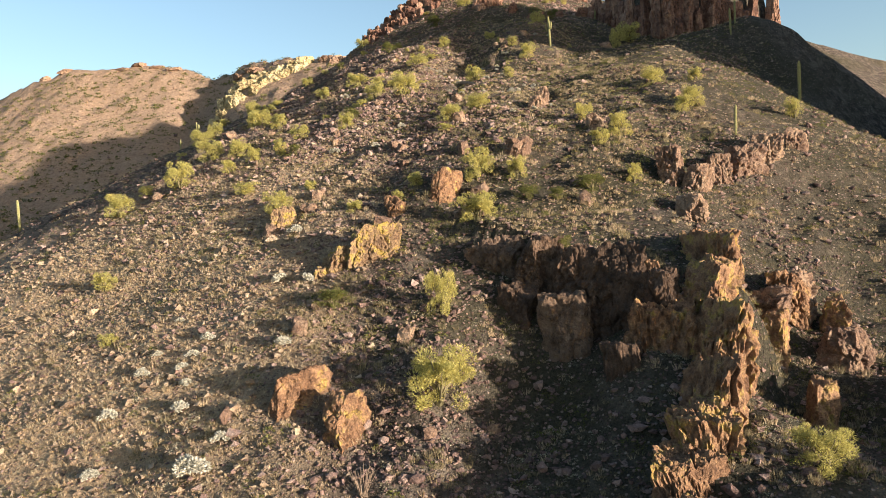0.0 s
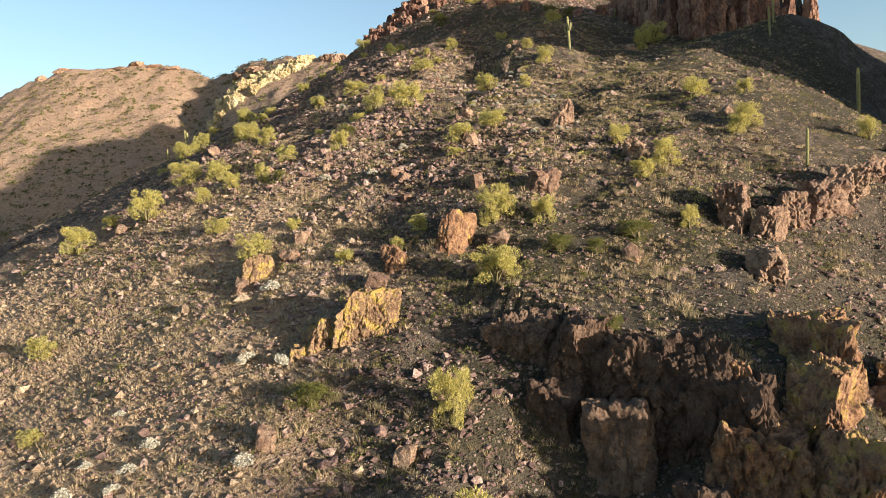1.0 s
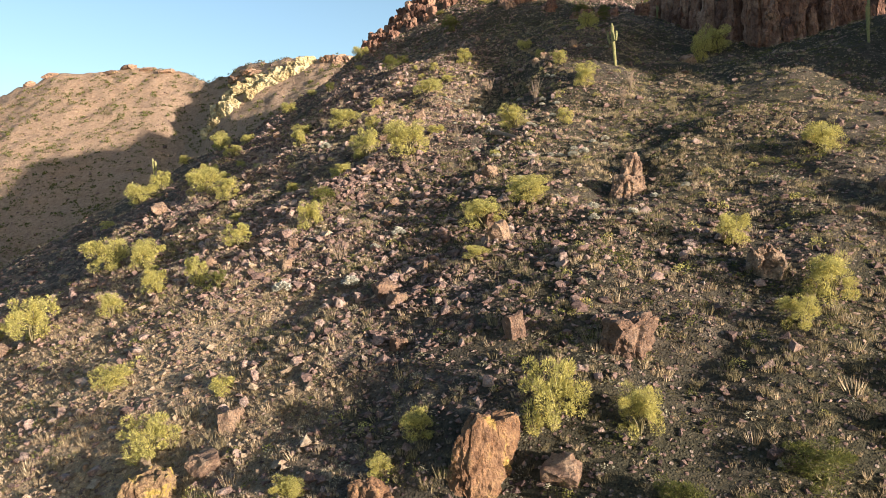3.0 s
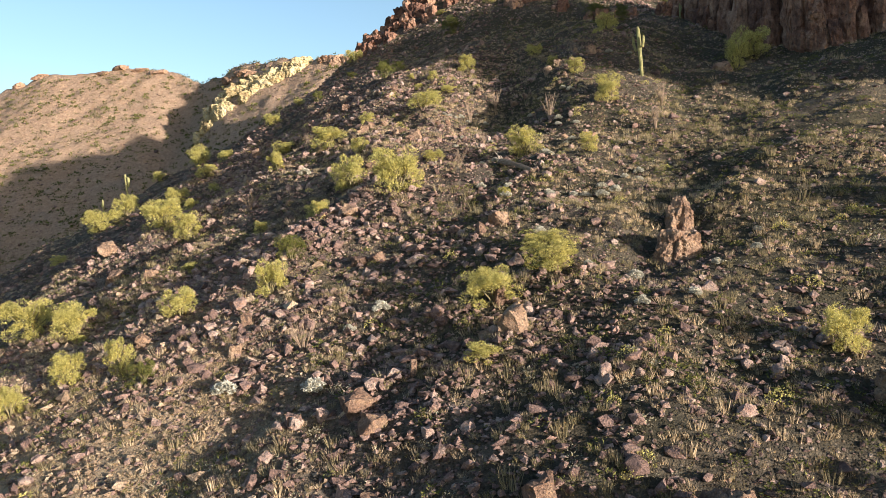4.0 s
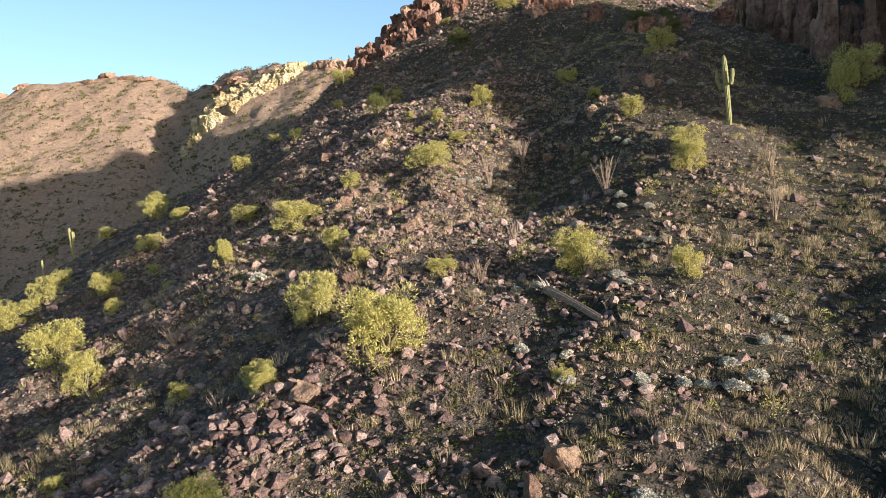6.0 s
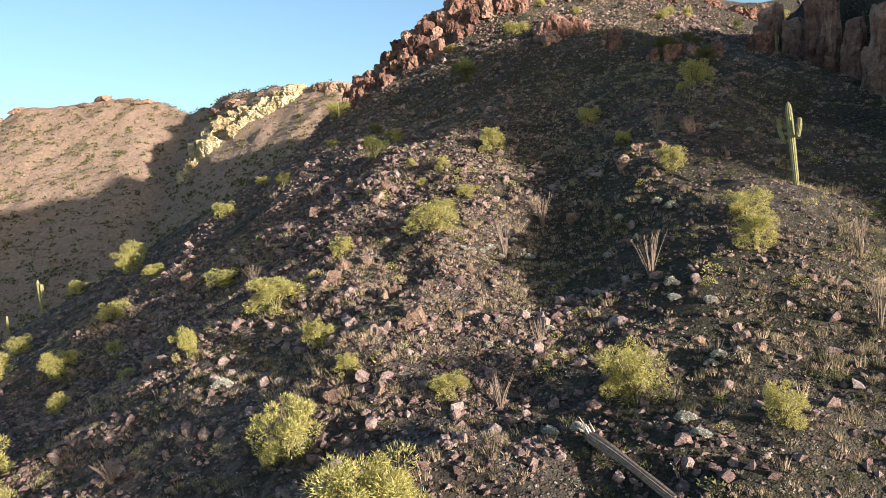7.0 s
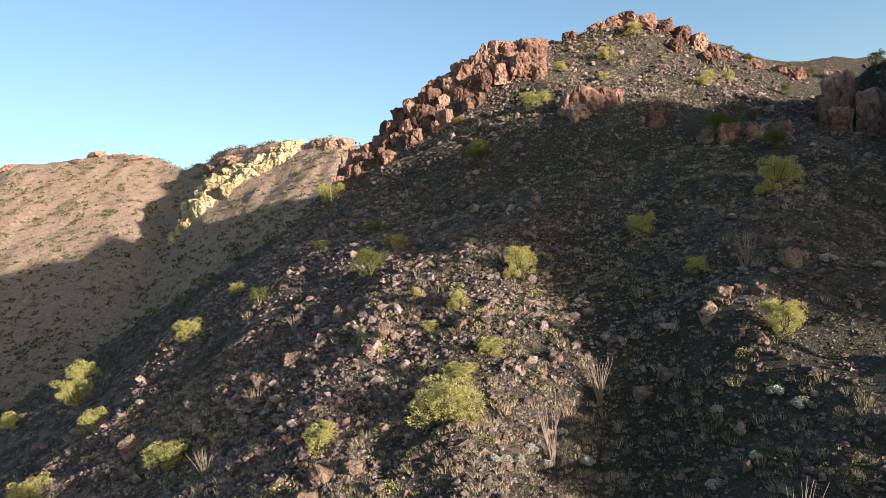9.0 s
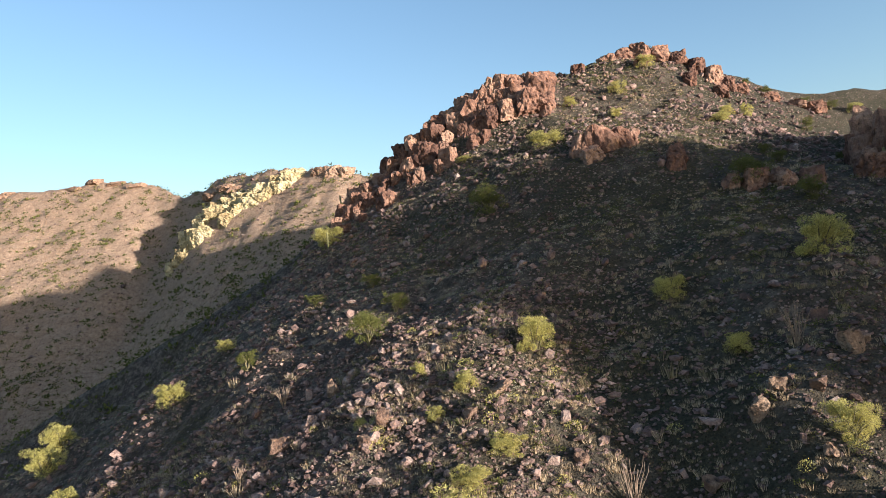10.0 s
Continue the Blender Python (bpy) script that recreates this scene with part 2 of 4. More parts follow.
# ---- materials ----
def rock_material(name, stops, scale=1.2, island=False, stain=(0.06, 0.05, 0.045), relief=0.12, vary=0.34):
    m, t, b = nodes_of(name, 0.88)
    n = noise_node(t, scale, 8, 0.65, "Position")
    fine = noise_node(t, scale * 7, 6, 0.7, "Position")
    shift = t.nodes.new("ShaderNodeMath")
    shift.operation = "MULTIPLY_ADD"
    t.links.new(random_of(t, island), shift.inputs[0])
    shift.inputs[1].default_value = vary
    sub = t.nodes.new("ShaderNodeMath")
    sub.operation = "SUBTRACT"
    t.links.new(n.outputs["Fac"], sub.inputs[0])
    sub.inputs[1].default_value = vary / 2
    t.links.new(sub.outputs[0], shift.inputs[2])
    col = ramp_node(t, shift.outputs[0], stops)
    grain = ramp_node(t, fine.outputs["Fac"], [(0.35, (0.55, 0.55, 0.55)), (0.6, (1.0, 1.0, 1.0))])
    col = mix_node(t, 0.8, col, grain, "MULTIPLY")
    patch = noise_node(t, scale * 2.3, 5, 0.6, "Position")
    mask = ramp_node(t, patch.outputs["Fac"], [(0.56, (0, 0, 0)), (0.68, (0.8, 0.8, 0.8))])
    col = mix_node(t, mask, col, stain)
    t.links.new(col, b.inputs["Base Color"])
    h = t.nodes.new("ShaderNodeMath")
    h.operation = "MULTIPLY_ADD"
    t.links.new(patch.outputs["Fac"], h.inputs[0])
    h.inputs[1].default_value = 1.4
    t.links.new(fine.outputs["Fac"], h.inputs[2])
    bump_node(t, b, h.outputs[0], 1.0, relief)
    return m


def leaf_material(name, a, b_, light=0.3, island=True):
    m, t, b = nodes_of(name, 0.7)
    col = ramp_node(t, random_of(t, island), [(0.0, a), (1.0, b_)])
    t.links.new(col, b.inputs["Base Color"])
    tr = t.nodes.new("ShaderNodeBsdfTranslucent")
    t.links.new(col, tr.inputs["Color"])
    mix = t.nodes.new("ShaderNodeMixShader")
    mix.inputs[0].default_value = light
    t.links.new(b.outputs[0], mix.inputs[1])
    t.links.new(tr.outputs[0], mix.inputs[2])
    t.links.new(mix.outputs[0], t.nodes["Material Output"].inputs["Surface"])
    return m


def skin_material(name, stops, scale, relief=0.02):
    m, t, b = nodes_of(name, 0.75)
    n = noise_node(t, scale, 5)
    t.links.new(ramp_node(t, n.outputs["Fac"], stops), b.inputs["Base Color"])
    bump_node(t, b, n.outputs["Fac"], 0.6, relief)
    return m


STONE = rock_material("pink_brown_stone", [(0.12, (0.105, 0.074, 0.070)), (0.38, (0.205, 0.138, 0.122)), (0.62, (0.325, 0.222, 0.19)), (0.88, (0.50, 0.40, 0.345))], 2.2, True, vary=0.5)
GRAVEL = rock_material("pale_gravel", [(0.15, (0.20, 0.145, 0.105)), (0.45, (0.36, 0.27, 0.19)), (0.8, (0.54, 0.43, 0.31))], 2.2, True, stain=(0.16, 0.11, 0.08), vary=0.5)
BOULDER = rock_material("brown_boulder_rock", [(0.2, (0.13, 0.08, 0.062)), (0.45, (0.29, 0.19, 0.14)), (0.6, (0.42, 0.295, 0.205)), (0.8, (0.50, 0.38, 0.28))], 1.6, relief=0.25, vary=0.22)
CRAG = rock_material("lichen_stained_brown_rock", [(0.30, (0.13, 0.075, 0.048)), (0.44, (0.30, 0.175, 0.105)), (0.55, (0.42, 0.26, 0.15)), (0.64, (0.50, 0.36, 0.11)), (0.72, (0.40, 0.26, 0.15))], 1.3, stain=(0.14, 0.085, 0.06), relief=0.25, vary=0.08)
LICHEN = rock_material("yellow_lichen_rock", [(0.34, (0.15, 0.095, 0.062)), (0.45, (0.33, 0.22, 0.135)), (0.53, (0.44, 0.31, 0.17)), (0.60, (0.54, 0.40, 0.10)), (0.68, (0.50, 0.37, 0.12)), (0.78, (0.36, 0.25, 0.16))], 1.7, stain=(0.17, 0.11, 0.075), relief=0.25, vary=0.06)
# tan rock like the crag's, with the gully's shade put into its brown
SHADED_ROCK = rock_material("shade_darkened_gully_rock", [(0.2, (0.06, 0.042, 0.032)), (0.5, (0.15, 0.10, 0.072)), (0.8, (0.27, 0.19, 0.135))], 1.4, relief=0.2)
RED_ROCK = rock_material("red_brown_cliff_rock", [(0.25, (0.085, 0.046, 0.036)), (0.5, (0.235, 0.13, 0.092)), (0.75, (0.40, 0.26, 0.185))], 0.9, stain=(0.05, 0.034, 0.03))
FAR_ROCK = rock_material("brown_ridge_rock", [(0.2, (0.16, 0.10, 0.07)), (0.5, (0.30, 0.20, 0.14)), (0.8, (0.44, 0.31, 0.22))], 0.5)
PALE_ROCK = rock_material("pale_yellow_tuff", [(0.3, (0.30, 0.23, 0.125)), (0.5, (0.54, 0.45, 0.245)), (0.72, (0.64, 0.55, 0.35))], 0.5, relief=0.4)
GREEN_LEAF = leaf_material("palo_verde_leaves", (0.25, 0.24, 0.07), (0.66, 0.60, 0.22), 0.45)
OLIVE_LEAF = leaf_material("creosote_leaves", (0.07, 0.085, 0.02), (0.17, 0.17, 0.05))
GREY_LEAF = leaf_material("brittlebush_leaves", (0.30, 0.30, 0.24), (0.60, 0.58, 0.50), 0.15)
SAGE_LEAF = leaf_material("sage_leaves", (0.15, 0.145, 0.09), (0.42, 0.39, 0.29), 0.15)
FUZZ = leaf_material("olive_brown_grass", (0.12, 0.105, 0.055), (0.42, 0.35, 0.21), 0.35)
STRAW = leaf_material("dry_grass", (0.24, 0.175, 0.10), (0.66, 0.54, 0.37), 0.3)
HERB = leaf_material("green_grass", (0.075, 0.075, 0.03), (0.19, 0.165, 0.075), 0.3)
BARK = skin_material("grey_green_bark", [(0.3, (0.09, 0.085, 0.04)), (0.7, (0.20, 0.17, 0.10))], 14)
CACTUS = skin_material("cactus_skin", [(0.3, (0.14, 0.15, 0.06)), (0.7, (0.31, 0.29, 0.14))], 6)
PALE_WOOD = skin_material("pale_splintered_wood", [(0.3, (0.34, 0.28, 0.22)), (0.7, (0.55, 0.48, 0.40))], 12)
DRY_WOOD = skin_material("dry_grey_stems", [(0.3, (0.15, 0.11, 0.08)), (0.7, (0.31, 0.24, 0.18))], 9)


def part(name, data, material, parent, label=""):
    data.materials.append(material)
    ob = new(name, data)
    ob.parent = parent
    if label:
        ob["label"] = label
    return ob


def stand(x, y, sink=0.05):
    return Vector((x, y, ground_z(x, y) - sink))


# ---- rocks ----
def block_shape(seed, level=3):
    """A jointed block of unit half-size with flat broken faces."""
    rng = random.Random(seed)
    bm = bmesh.new()
    bmesh.ops.create_icosphere(bm, subdivisions=level, radius=1.5)
    cuts = []
    for d in ((1, 0, 0), (-1, 0, 0), (0, 1, 0), (0, -1, 0), (0, 0, 1), (0, 0, -1)):
        cuts.append(((Vector(d) + Vector((rng.gauss(0, 0.22), rng.gauss(0, 0.22), rng.gauss(0, 0.16)))).normalized(), rng.uniform(0.78, 1.0)))
    for _ in range(7):
        cuts.append((Vector((rng.gauss(0, 1), rng.gauss(0, 1), rng.gauss(0, 0.8))).normalized(), rng.uniform(0.85, 1.15)))
    off = Vector((rng.uniform(-50, 50), rng.uniform(-50, 50), rng.uniform(-50, 50)))
    for v in bm.verts:
        p = v.co.copy()
        for d, r in cuts:
            s = p.dot(d) - r
            if s > 0:
                p -= d * s
        f1 = noise.voronoi(Vector((p.x * 1.5, p.y * 1.5, p.z * 1.0)) + off)
        p *= 0.93 + 0.10 * noise.cell(f1[1][0] * 5.7) - 0.07 * (1 - min(1.0, (f1[0][1] - f1[0][0]) * 6))
        v.co = p + Vector((noise.noise(p * 3 + off), noise.noise(p * 3 - off), noise.noise(p * 3.3 + off))) * 0.10 + Vector((noise.noise(p * 8 + off), noise.noise(p * 8 - off), noise.noise(p * 8.3 + off))) * 0.05
    me = bpy.data.meshes.new("block")
    bm.to_mesh(me)
    bm.free()
    return me


def crag_mesh(name, seed, wide, deep, tall, level):
    """A blocky mass of rock, in metres: upright broken faces, joints, small steps and rubbly relief."""
    rng = random.Random(seed)
    bm = bmesh.new()
    bmesh.ops.create_icosphere(bm, subdivisions=level, radius=1.0)
    off = Vector((rng.uniform(-90, 90), rng.uniform(-90, 90), rng.uniform(-90, 90)))
    cuts = []
    for _ in range(9):
        cuts.append((Vector((rng.gauss(0, 1), rng.gauss(0, 1), rng.gauss(0.25, 0.5))).normalized(), rng.uniform(0.80, 1.08)))
    lean = rng.uniform(-0.10, 0.10)
    least = min(wide, deep, tall)
    grit = min(1.0, 0.22 + 0.22 * least)
    for v in bm.verts:
        d = v.co.normalized()
        p = d / max(0.60, max(abs(d.x), abs(d.y), abs(d.z)))
        for n, r in cuts:
            s = p.dot(n) - r
            if s > 0:
                p -= n * s * 0.97
        face = Vector((d.x ** 3, d.y ** 3, d.z ** 3)).normalized()
        q = Vector((p.x * wide, p.y * deep, p.z * tall)) * 0.5
        joint = noise.voronoi(Vector((q.x * 0.9, q.y * 0.9, q.z * 0.6)) + off)
        gap = 1.0 - min(1.0, (joint[0][1] - joint[0][0]) * 7.0)
        step = noise.cell(joint[1][0] * 3.7 + off)
        piece = noise.voronoi(Vector((q.x * 2.3, q.y * 2.3, q.z * 1.7)) - off)
        slit = 1.0 - min(1.0, (piece[0][1] - piece[0][0]) * 6.0)
        chip = noise.cell(piece[1][0] * 6.1)
        out = 0.17 * step - 0.26 * gap + 0.10 * chip - 0.12 * slit + 0.24 * noise.fractal(q * 0.8 + off, 0.8, 2.1, 6) + 0.13 * noise.noise(q * 5.3) + 0.09 * noise.noise(q * 11.0)
        q += face * out * grit
        q.x += lean * q.z
        v.co = q
    me = bpy.data.meshes.new(name)
    bm.to_mesh(me)
    bm.free()
    return me


def outcrop(seed, x, y, wide, tall, deep, turn, material, label, sink=0.35, name="rock_outcrop", level=4, top=None):
    me = crag_mesh(name, seed, wide, deep, tall * 1.15, level)
    me.materials.append(material)
    ob = new(name, me)
    z = ground_z(x, y) + tall * (0.5 - sink) if top is None else top - 0.5 * tall
    ob.matrix_world = pose(x, y, z, 0, 0, turn)
    return tagged(ob, label, "rock")


YELLOW = "yellow lichen-covered rock outcrop standing out of the hillside"
TAN = "tan weathered rock outcrop on the stony slope"
# seed, x, y, wide, tall, deep, turn, top
for row in [(1, -4.7, 47.3, 3.4, 4.6, 2.0, 14, 19.5), (2, -7.0, 46.9, 2.3, 3.8, 1.7, 8, 18.2), (53, -8.0, 46.6, 1.3, 2.4, 1.3, 20, 16.9), (54, -3.4, 46.9, 1.6, 3.4, 1.6, -14, 17.9)]:
    outcrop(*row[:7], LICHEN, YELLOW, level=6 if row[0] < 3 else 5, top=row[7])
outcrop(3, -12.6, 56.0, 2.2, 2.0, 1.6, 20, LICHEN, YELLOW, level=5)
# the crag: a fin of blocks that runs down the side of the gully, its narrow edge to the sun
# its lowest block, at y 24.6, is unseen and added to shade the gully
for row in [(4, 15.9, 40.4, 3.4, 9.0, 5.4, -24, 17.6), (5, 14.9, 37.4, 3.4, 9.0, 5.2, -30, 16.2), (6, 13.8, 34.6, 3.6, 9.0, 5.0, -26, 14.4), (11, 12.6, 32.0, 3.2, 8.0, 4.8, -28, 12.5), (12, 11.4, 29.6, 3.2, 7.0, 4.6, -24, 10.6), (17, 10.2, 27.2, 3.0, 7.0, 4.4, -27, 9.4), (52, 9.0, 24.6, 3.0, 6.0, 4.4, -27, 8.4),
            (18, 11.6, 36.4, 4.4, 8.0, 3.6, -20, 14.6)]:
    outcrop(*row[:7], CRAG, "large yellow-stained brown crag above a dark gully", level=6, top=row[7])
for row in [(7, 11.7, 37.9, 1.1, 4.0, 1.1, -20, 16.7), (8, 18.7, 38.4, 1.7, 4.4, 2.4, -24, 13.3), (13, 18.6, 33.4, 1.6, 4.0, 2.2, -30, 10.6), (14, 18.0, 30.0, 1.5, 4.0, 2.4, -26, 8.4), (15, 14.8, 31.4, 1.3, 3.2, 1.6, -30, 9.6), (16, 21.8, 42.4, 2.2, 3.4, 2.2, -36, 15.2), (19, 24.0, 41.4, 1.8, 2.6, 1.6, -36, 13.8), (20, 16.4, 28.2, 2.4, 3.4, 2.0, -40, 7.6)]:
    outcrop(*row[:7], CRAG, YELLOW, level=5, top=row[7])
# the shaded wall at the head of the gully, its shade put into the rock colour
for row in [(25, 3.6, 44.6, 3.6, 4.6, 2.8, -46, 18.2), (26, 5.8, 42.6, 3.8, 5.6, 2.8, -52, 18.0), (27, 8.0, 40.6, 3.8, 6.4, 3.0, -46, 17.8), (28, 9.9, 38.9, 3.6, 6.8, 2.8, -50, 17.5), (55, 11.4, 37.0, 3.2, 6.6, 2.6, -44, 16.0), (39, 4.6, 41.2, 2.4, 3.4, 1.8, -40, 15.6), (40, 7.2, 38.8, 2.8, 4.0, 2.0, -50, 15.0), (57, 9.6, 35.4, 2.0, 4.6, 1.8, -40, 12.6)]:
    outcrop(*row[:7], SHADED_ROCK, "brown jointed cliff wall at the head of a gully", level=6 if row[0] in (25, 26, 27, 28, 55) else 5, top=row[7])
for row in [(21, 0.4, 53.4, 1.7, 3.2, 1.3, 28), (60, 1.2, 54.2, 1.5, 2.2, 1.2, 50), (22, -3.2, 53.0, 1.6, 1.9, 1.4, 0), (23, -7.9, 36.4, 3.2, 2.3, 1.7, 30), (24, -5.2, 34.2, 1.9, 2.8, 2.3, -40)]:
    outcrop(*row, CRAG, "orange-brown rock outcrop with yellow lichen on the slope", level=5)
for row in [(29, 18.6, 53.8, 2.0, 3.4, 2.2, -40),
            (30, 18.4, 49.2, 2.0, 2.2, 1.8, -30), (31, 25.0, 55.4, 3.0, 2.6, 2.0, 10), (58, 27.4, 56.4, 2.6, 2.4, 1.8, -20), (32, 30.6, 57.6, 1.6, 2.4, 1.4, -30),
            (33, 14.6, 61.6, 1.7, 1.6, 1.4, -20), (34, 11.6, 74.3, 2.6, 1.7, 1.5, 14), (35, 12.5, 77.0, 1.4, 2.2, 1.2, 10),
            (36, 20.2, 52.6, 1.8, 2.6, 1.7, -40), (59, 22.6, 54.6, 2.0, 2.2, 1.6, -10), (37, 7.2, 57.8, 2.2, 1.7, 1.6, 30), (38, 22.5, 43.5, 3.0, 2.8, 2.4, -45),
            (45, 19.6, 41.4, 3.0, 2.8, 2.6, -45), (46, 23.0, 38.6, 3.2, 2.6, 2.4, -40), (49, 21.4, 28.6, 3.0, 2.6, 2.6, -40), (51, 24.8, 33.0, 3.0, 2.6, 2.6, -40)]:
    outcrop(*row, BOULDER, TAN, level=5)


def summit_cliffs():
    """The broken red band that climbs the shoulder to the top, the knobs along the crest, and the walls of the butte."""
    label = "red-brown broken cliff rock below the summit"
    rng = random.Random(7)
    # blocks of the band, from the shoulder up to the summit, in five steps down its face
    count = 0
    for k in range(30):
        s = k / 29
        x, y = -14.5 + 24.5 * s, 166.5 + 1.5 * math.sin(3 * s) - 1.0 * s
        for j in range(5):
            if j == 4 and (k % 2 or s > 0.7):
                continue
            big = rng.uniform(0.75, 1.5) * (1.25 if rng.random() < 0.25 else 1.0) * (0.8 if s < 0.25 else 1.0)
            outcrop(1000 + count, x + rng.uniform(-0.7, 0.7), y - 2.1 * j - 0.6 * j * (1 - s) + rng.uniform(-0.6, 0.6), 1.5 * big * rng.uniform(0.8, 1.4), (1.7 + 0.25 * (j in (1, 2))) * big, 1.5 * big * rng.uniform(0.8, 1.3),
                    rng.uniform(-75, 20), RED_ROCK, label, rng.uniform(0.3, 0.44), "cliff_rock", 4)
            count += 1
    # summit rocks against the sky
    for k, (x, y, w, h) in enumerate([(15.5, 168, 2.0, 1.2), (19.0, 168.4, 2.2, 1.4), (21.4, 168.2, 2.6, 2.0), (23.4, 168, 2.4, 2.4), (25.4, 168.4, 2.6, 1.9), (27.6, 168, 2.2, 1.5), (29.6, 167.6, 2.6, 2.2), (31.2, 167, 2.4, 2.6), (32.8, 166.6, 2.0, 2.0), (34.2, 166.4, 1.8, 1.3),
                                      (27.4, 164.0, 1.7, 1.5), (38.0, 167.5, 2.0, 1.3), (41.0, 167.5, 2.4, 1.2), (43.0, 167.4, 2.6, 1.5), (22.6, 165.6, 1.8, 1.4), (31.0, 164.4, 1.6, 1.4)]):
        outcrop(1220 + k, x, y, w, h, rng.uniform(1.4, 2.4), rng.uniform(-50, 30), RED_ROCK, "red-brown summit rock against the sky", 0.34, "cliff_rock")
    # the lit knob and smaller ledges on the upper slope
    for k, (x, y, w, h) in enumerate([(12.4, 144.6, 3.0, 3.4), (14.4, 145.2, 2.2, 2.6), (10.6, 145.4, 1.8, 2.4), (11.4, 143.6, 2.0, 1.8), (15.6, 146.2, 1.4, 1.6), (22.2, 136.6, 2.2, 1.9), (24.0, 136.0, 1.6, 1.6), (17.6, 140.4, 1.6, 2.2), (26.0, 135.4, 1.6, 1.5), (20.6, 137.4, 1.5, 1.3), (30.6, 136.2, 2.2, 2.4)]):
        outcrop(1240 + k, x, y, w, h, rng.uniform(1.4, 2.2), rng.uniform(-30, 20), RED_ROCK, "red-brown rock knob on the upper slope", 0.36, "cliff_rock")
    # columns along the walls of the butte: from the dark western wall round the sunny nose
    wall = [(36.4, 145.5), (35.6, 142.6), (36.0, 139.8), (36.6, 136.8), (37.0, 134.0), (37.6, 131.2), (38.2, 128.4), (38.8, 125.4), (39.4, 122.4), (39.8, 119.4), (41.2, 117.4), (43.6, 117.6), (46.0, 118.6), (48.6, 119.6), (51.2, 120.8), (54.0, 122.0), (56.8, 123.4), (59.6, 124.8), (62.4, 126.2), (65.0, 127.8), (67.4, 130.0)]
    for k, (x, y) in enumerate(wall):
        for j in range(3):
            h = rng.uniform(7.0, 11.0) * (1.0, 0.62, 0.4)[j] * (1.15 if 8 < k < 20 else 0.62 if k < 3 else 0.9)
            w = rng.uniform(1.6, 3.0) * (1.0, 0.8, 0.6)[j]
            out = Vector((-0.8, -0.2, 0)) if k < 9 else Vector((0.35, -0.9, 0))
            px, py = x + out.x * 0.8 * j + rng.uniform(-0.8, 0.8), y + out.y * 0.8 * j + rng.uniform(-0.8, 0.8)
            outcrop(1300 + 3 * k + j, px, py, w, h, rng.uniform(1.5, 2.6), rng.uniform(-40, 40), RED_ROCK, "tall red-brown cliff column of the butte", 0.22, "cliff_pillar", 5 if k > 8 and j < 2 else 4)


summit_cliffs()


def far_cliffs():
    rng = random.Random(11)
    for k in range(90):
        s = rng.random()
        x, y = -88.5 + 38 * s, 286.0 - 3.0 * s + rng.uniform(-8.0, 4.0) * (1 - 0.6 * s)
        outcrop(2320 + k, x, y, rng.uniform(4.0, 7.5), rng.uniform(3.0, 4.8) * (1 - 0.3 * s), rng.uniform(3.4, 5.0), rng.uniform(-40, 30), PALE_ROCK, "pale yellow tuff cliff on the far hill", 0.58, "far_cliff", 4)
    for k, (x, y, w, h) in enumerate([(-82, 301, 6, 2.6), (-77, 298, 6, 2.6), (-72, 295, 5, 2.0), (-55, 286, 5, 1.8), (-42, 280, 5, 3.0), (-38, 278, 5, 3.4), (-34, 277, 5, 3.0), (-150, 338, 9, 2.4), (-178, 341, 7, 2.4), (-132, 335, 6, 2.0), (-142, 338, 7, 2.4), (-122, 331, 6, 1.8), (-190, 343, 7, 2.4)]):
        outcrop(345 + k, x, y, w * 1.2, h * 0.95, 5, rng.uniform(-50, 20), FAR_ROCK, "brown rock knob on the far ridge", 0.74, "far_cliff")


far_cliffs()

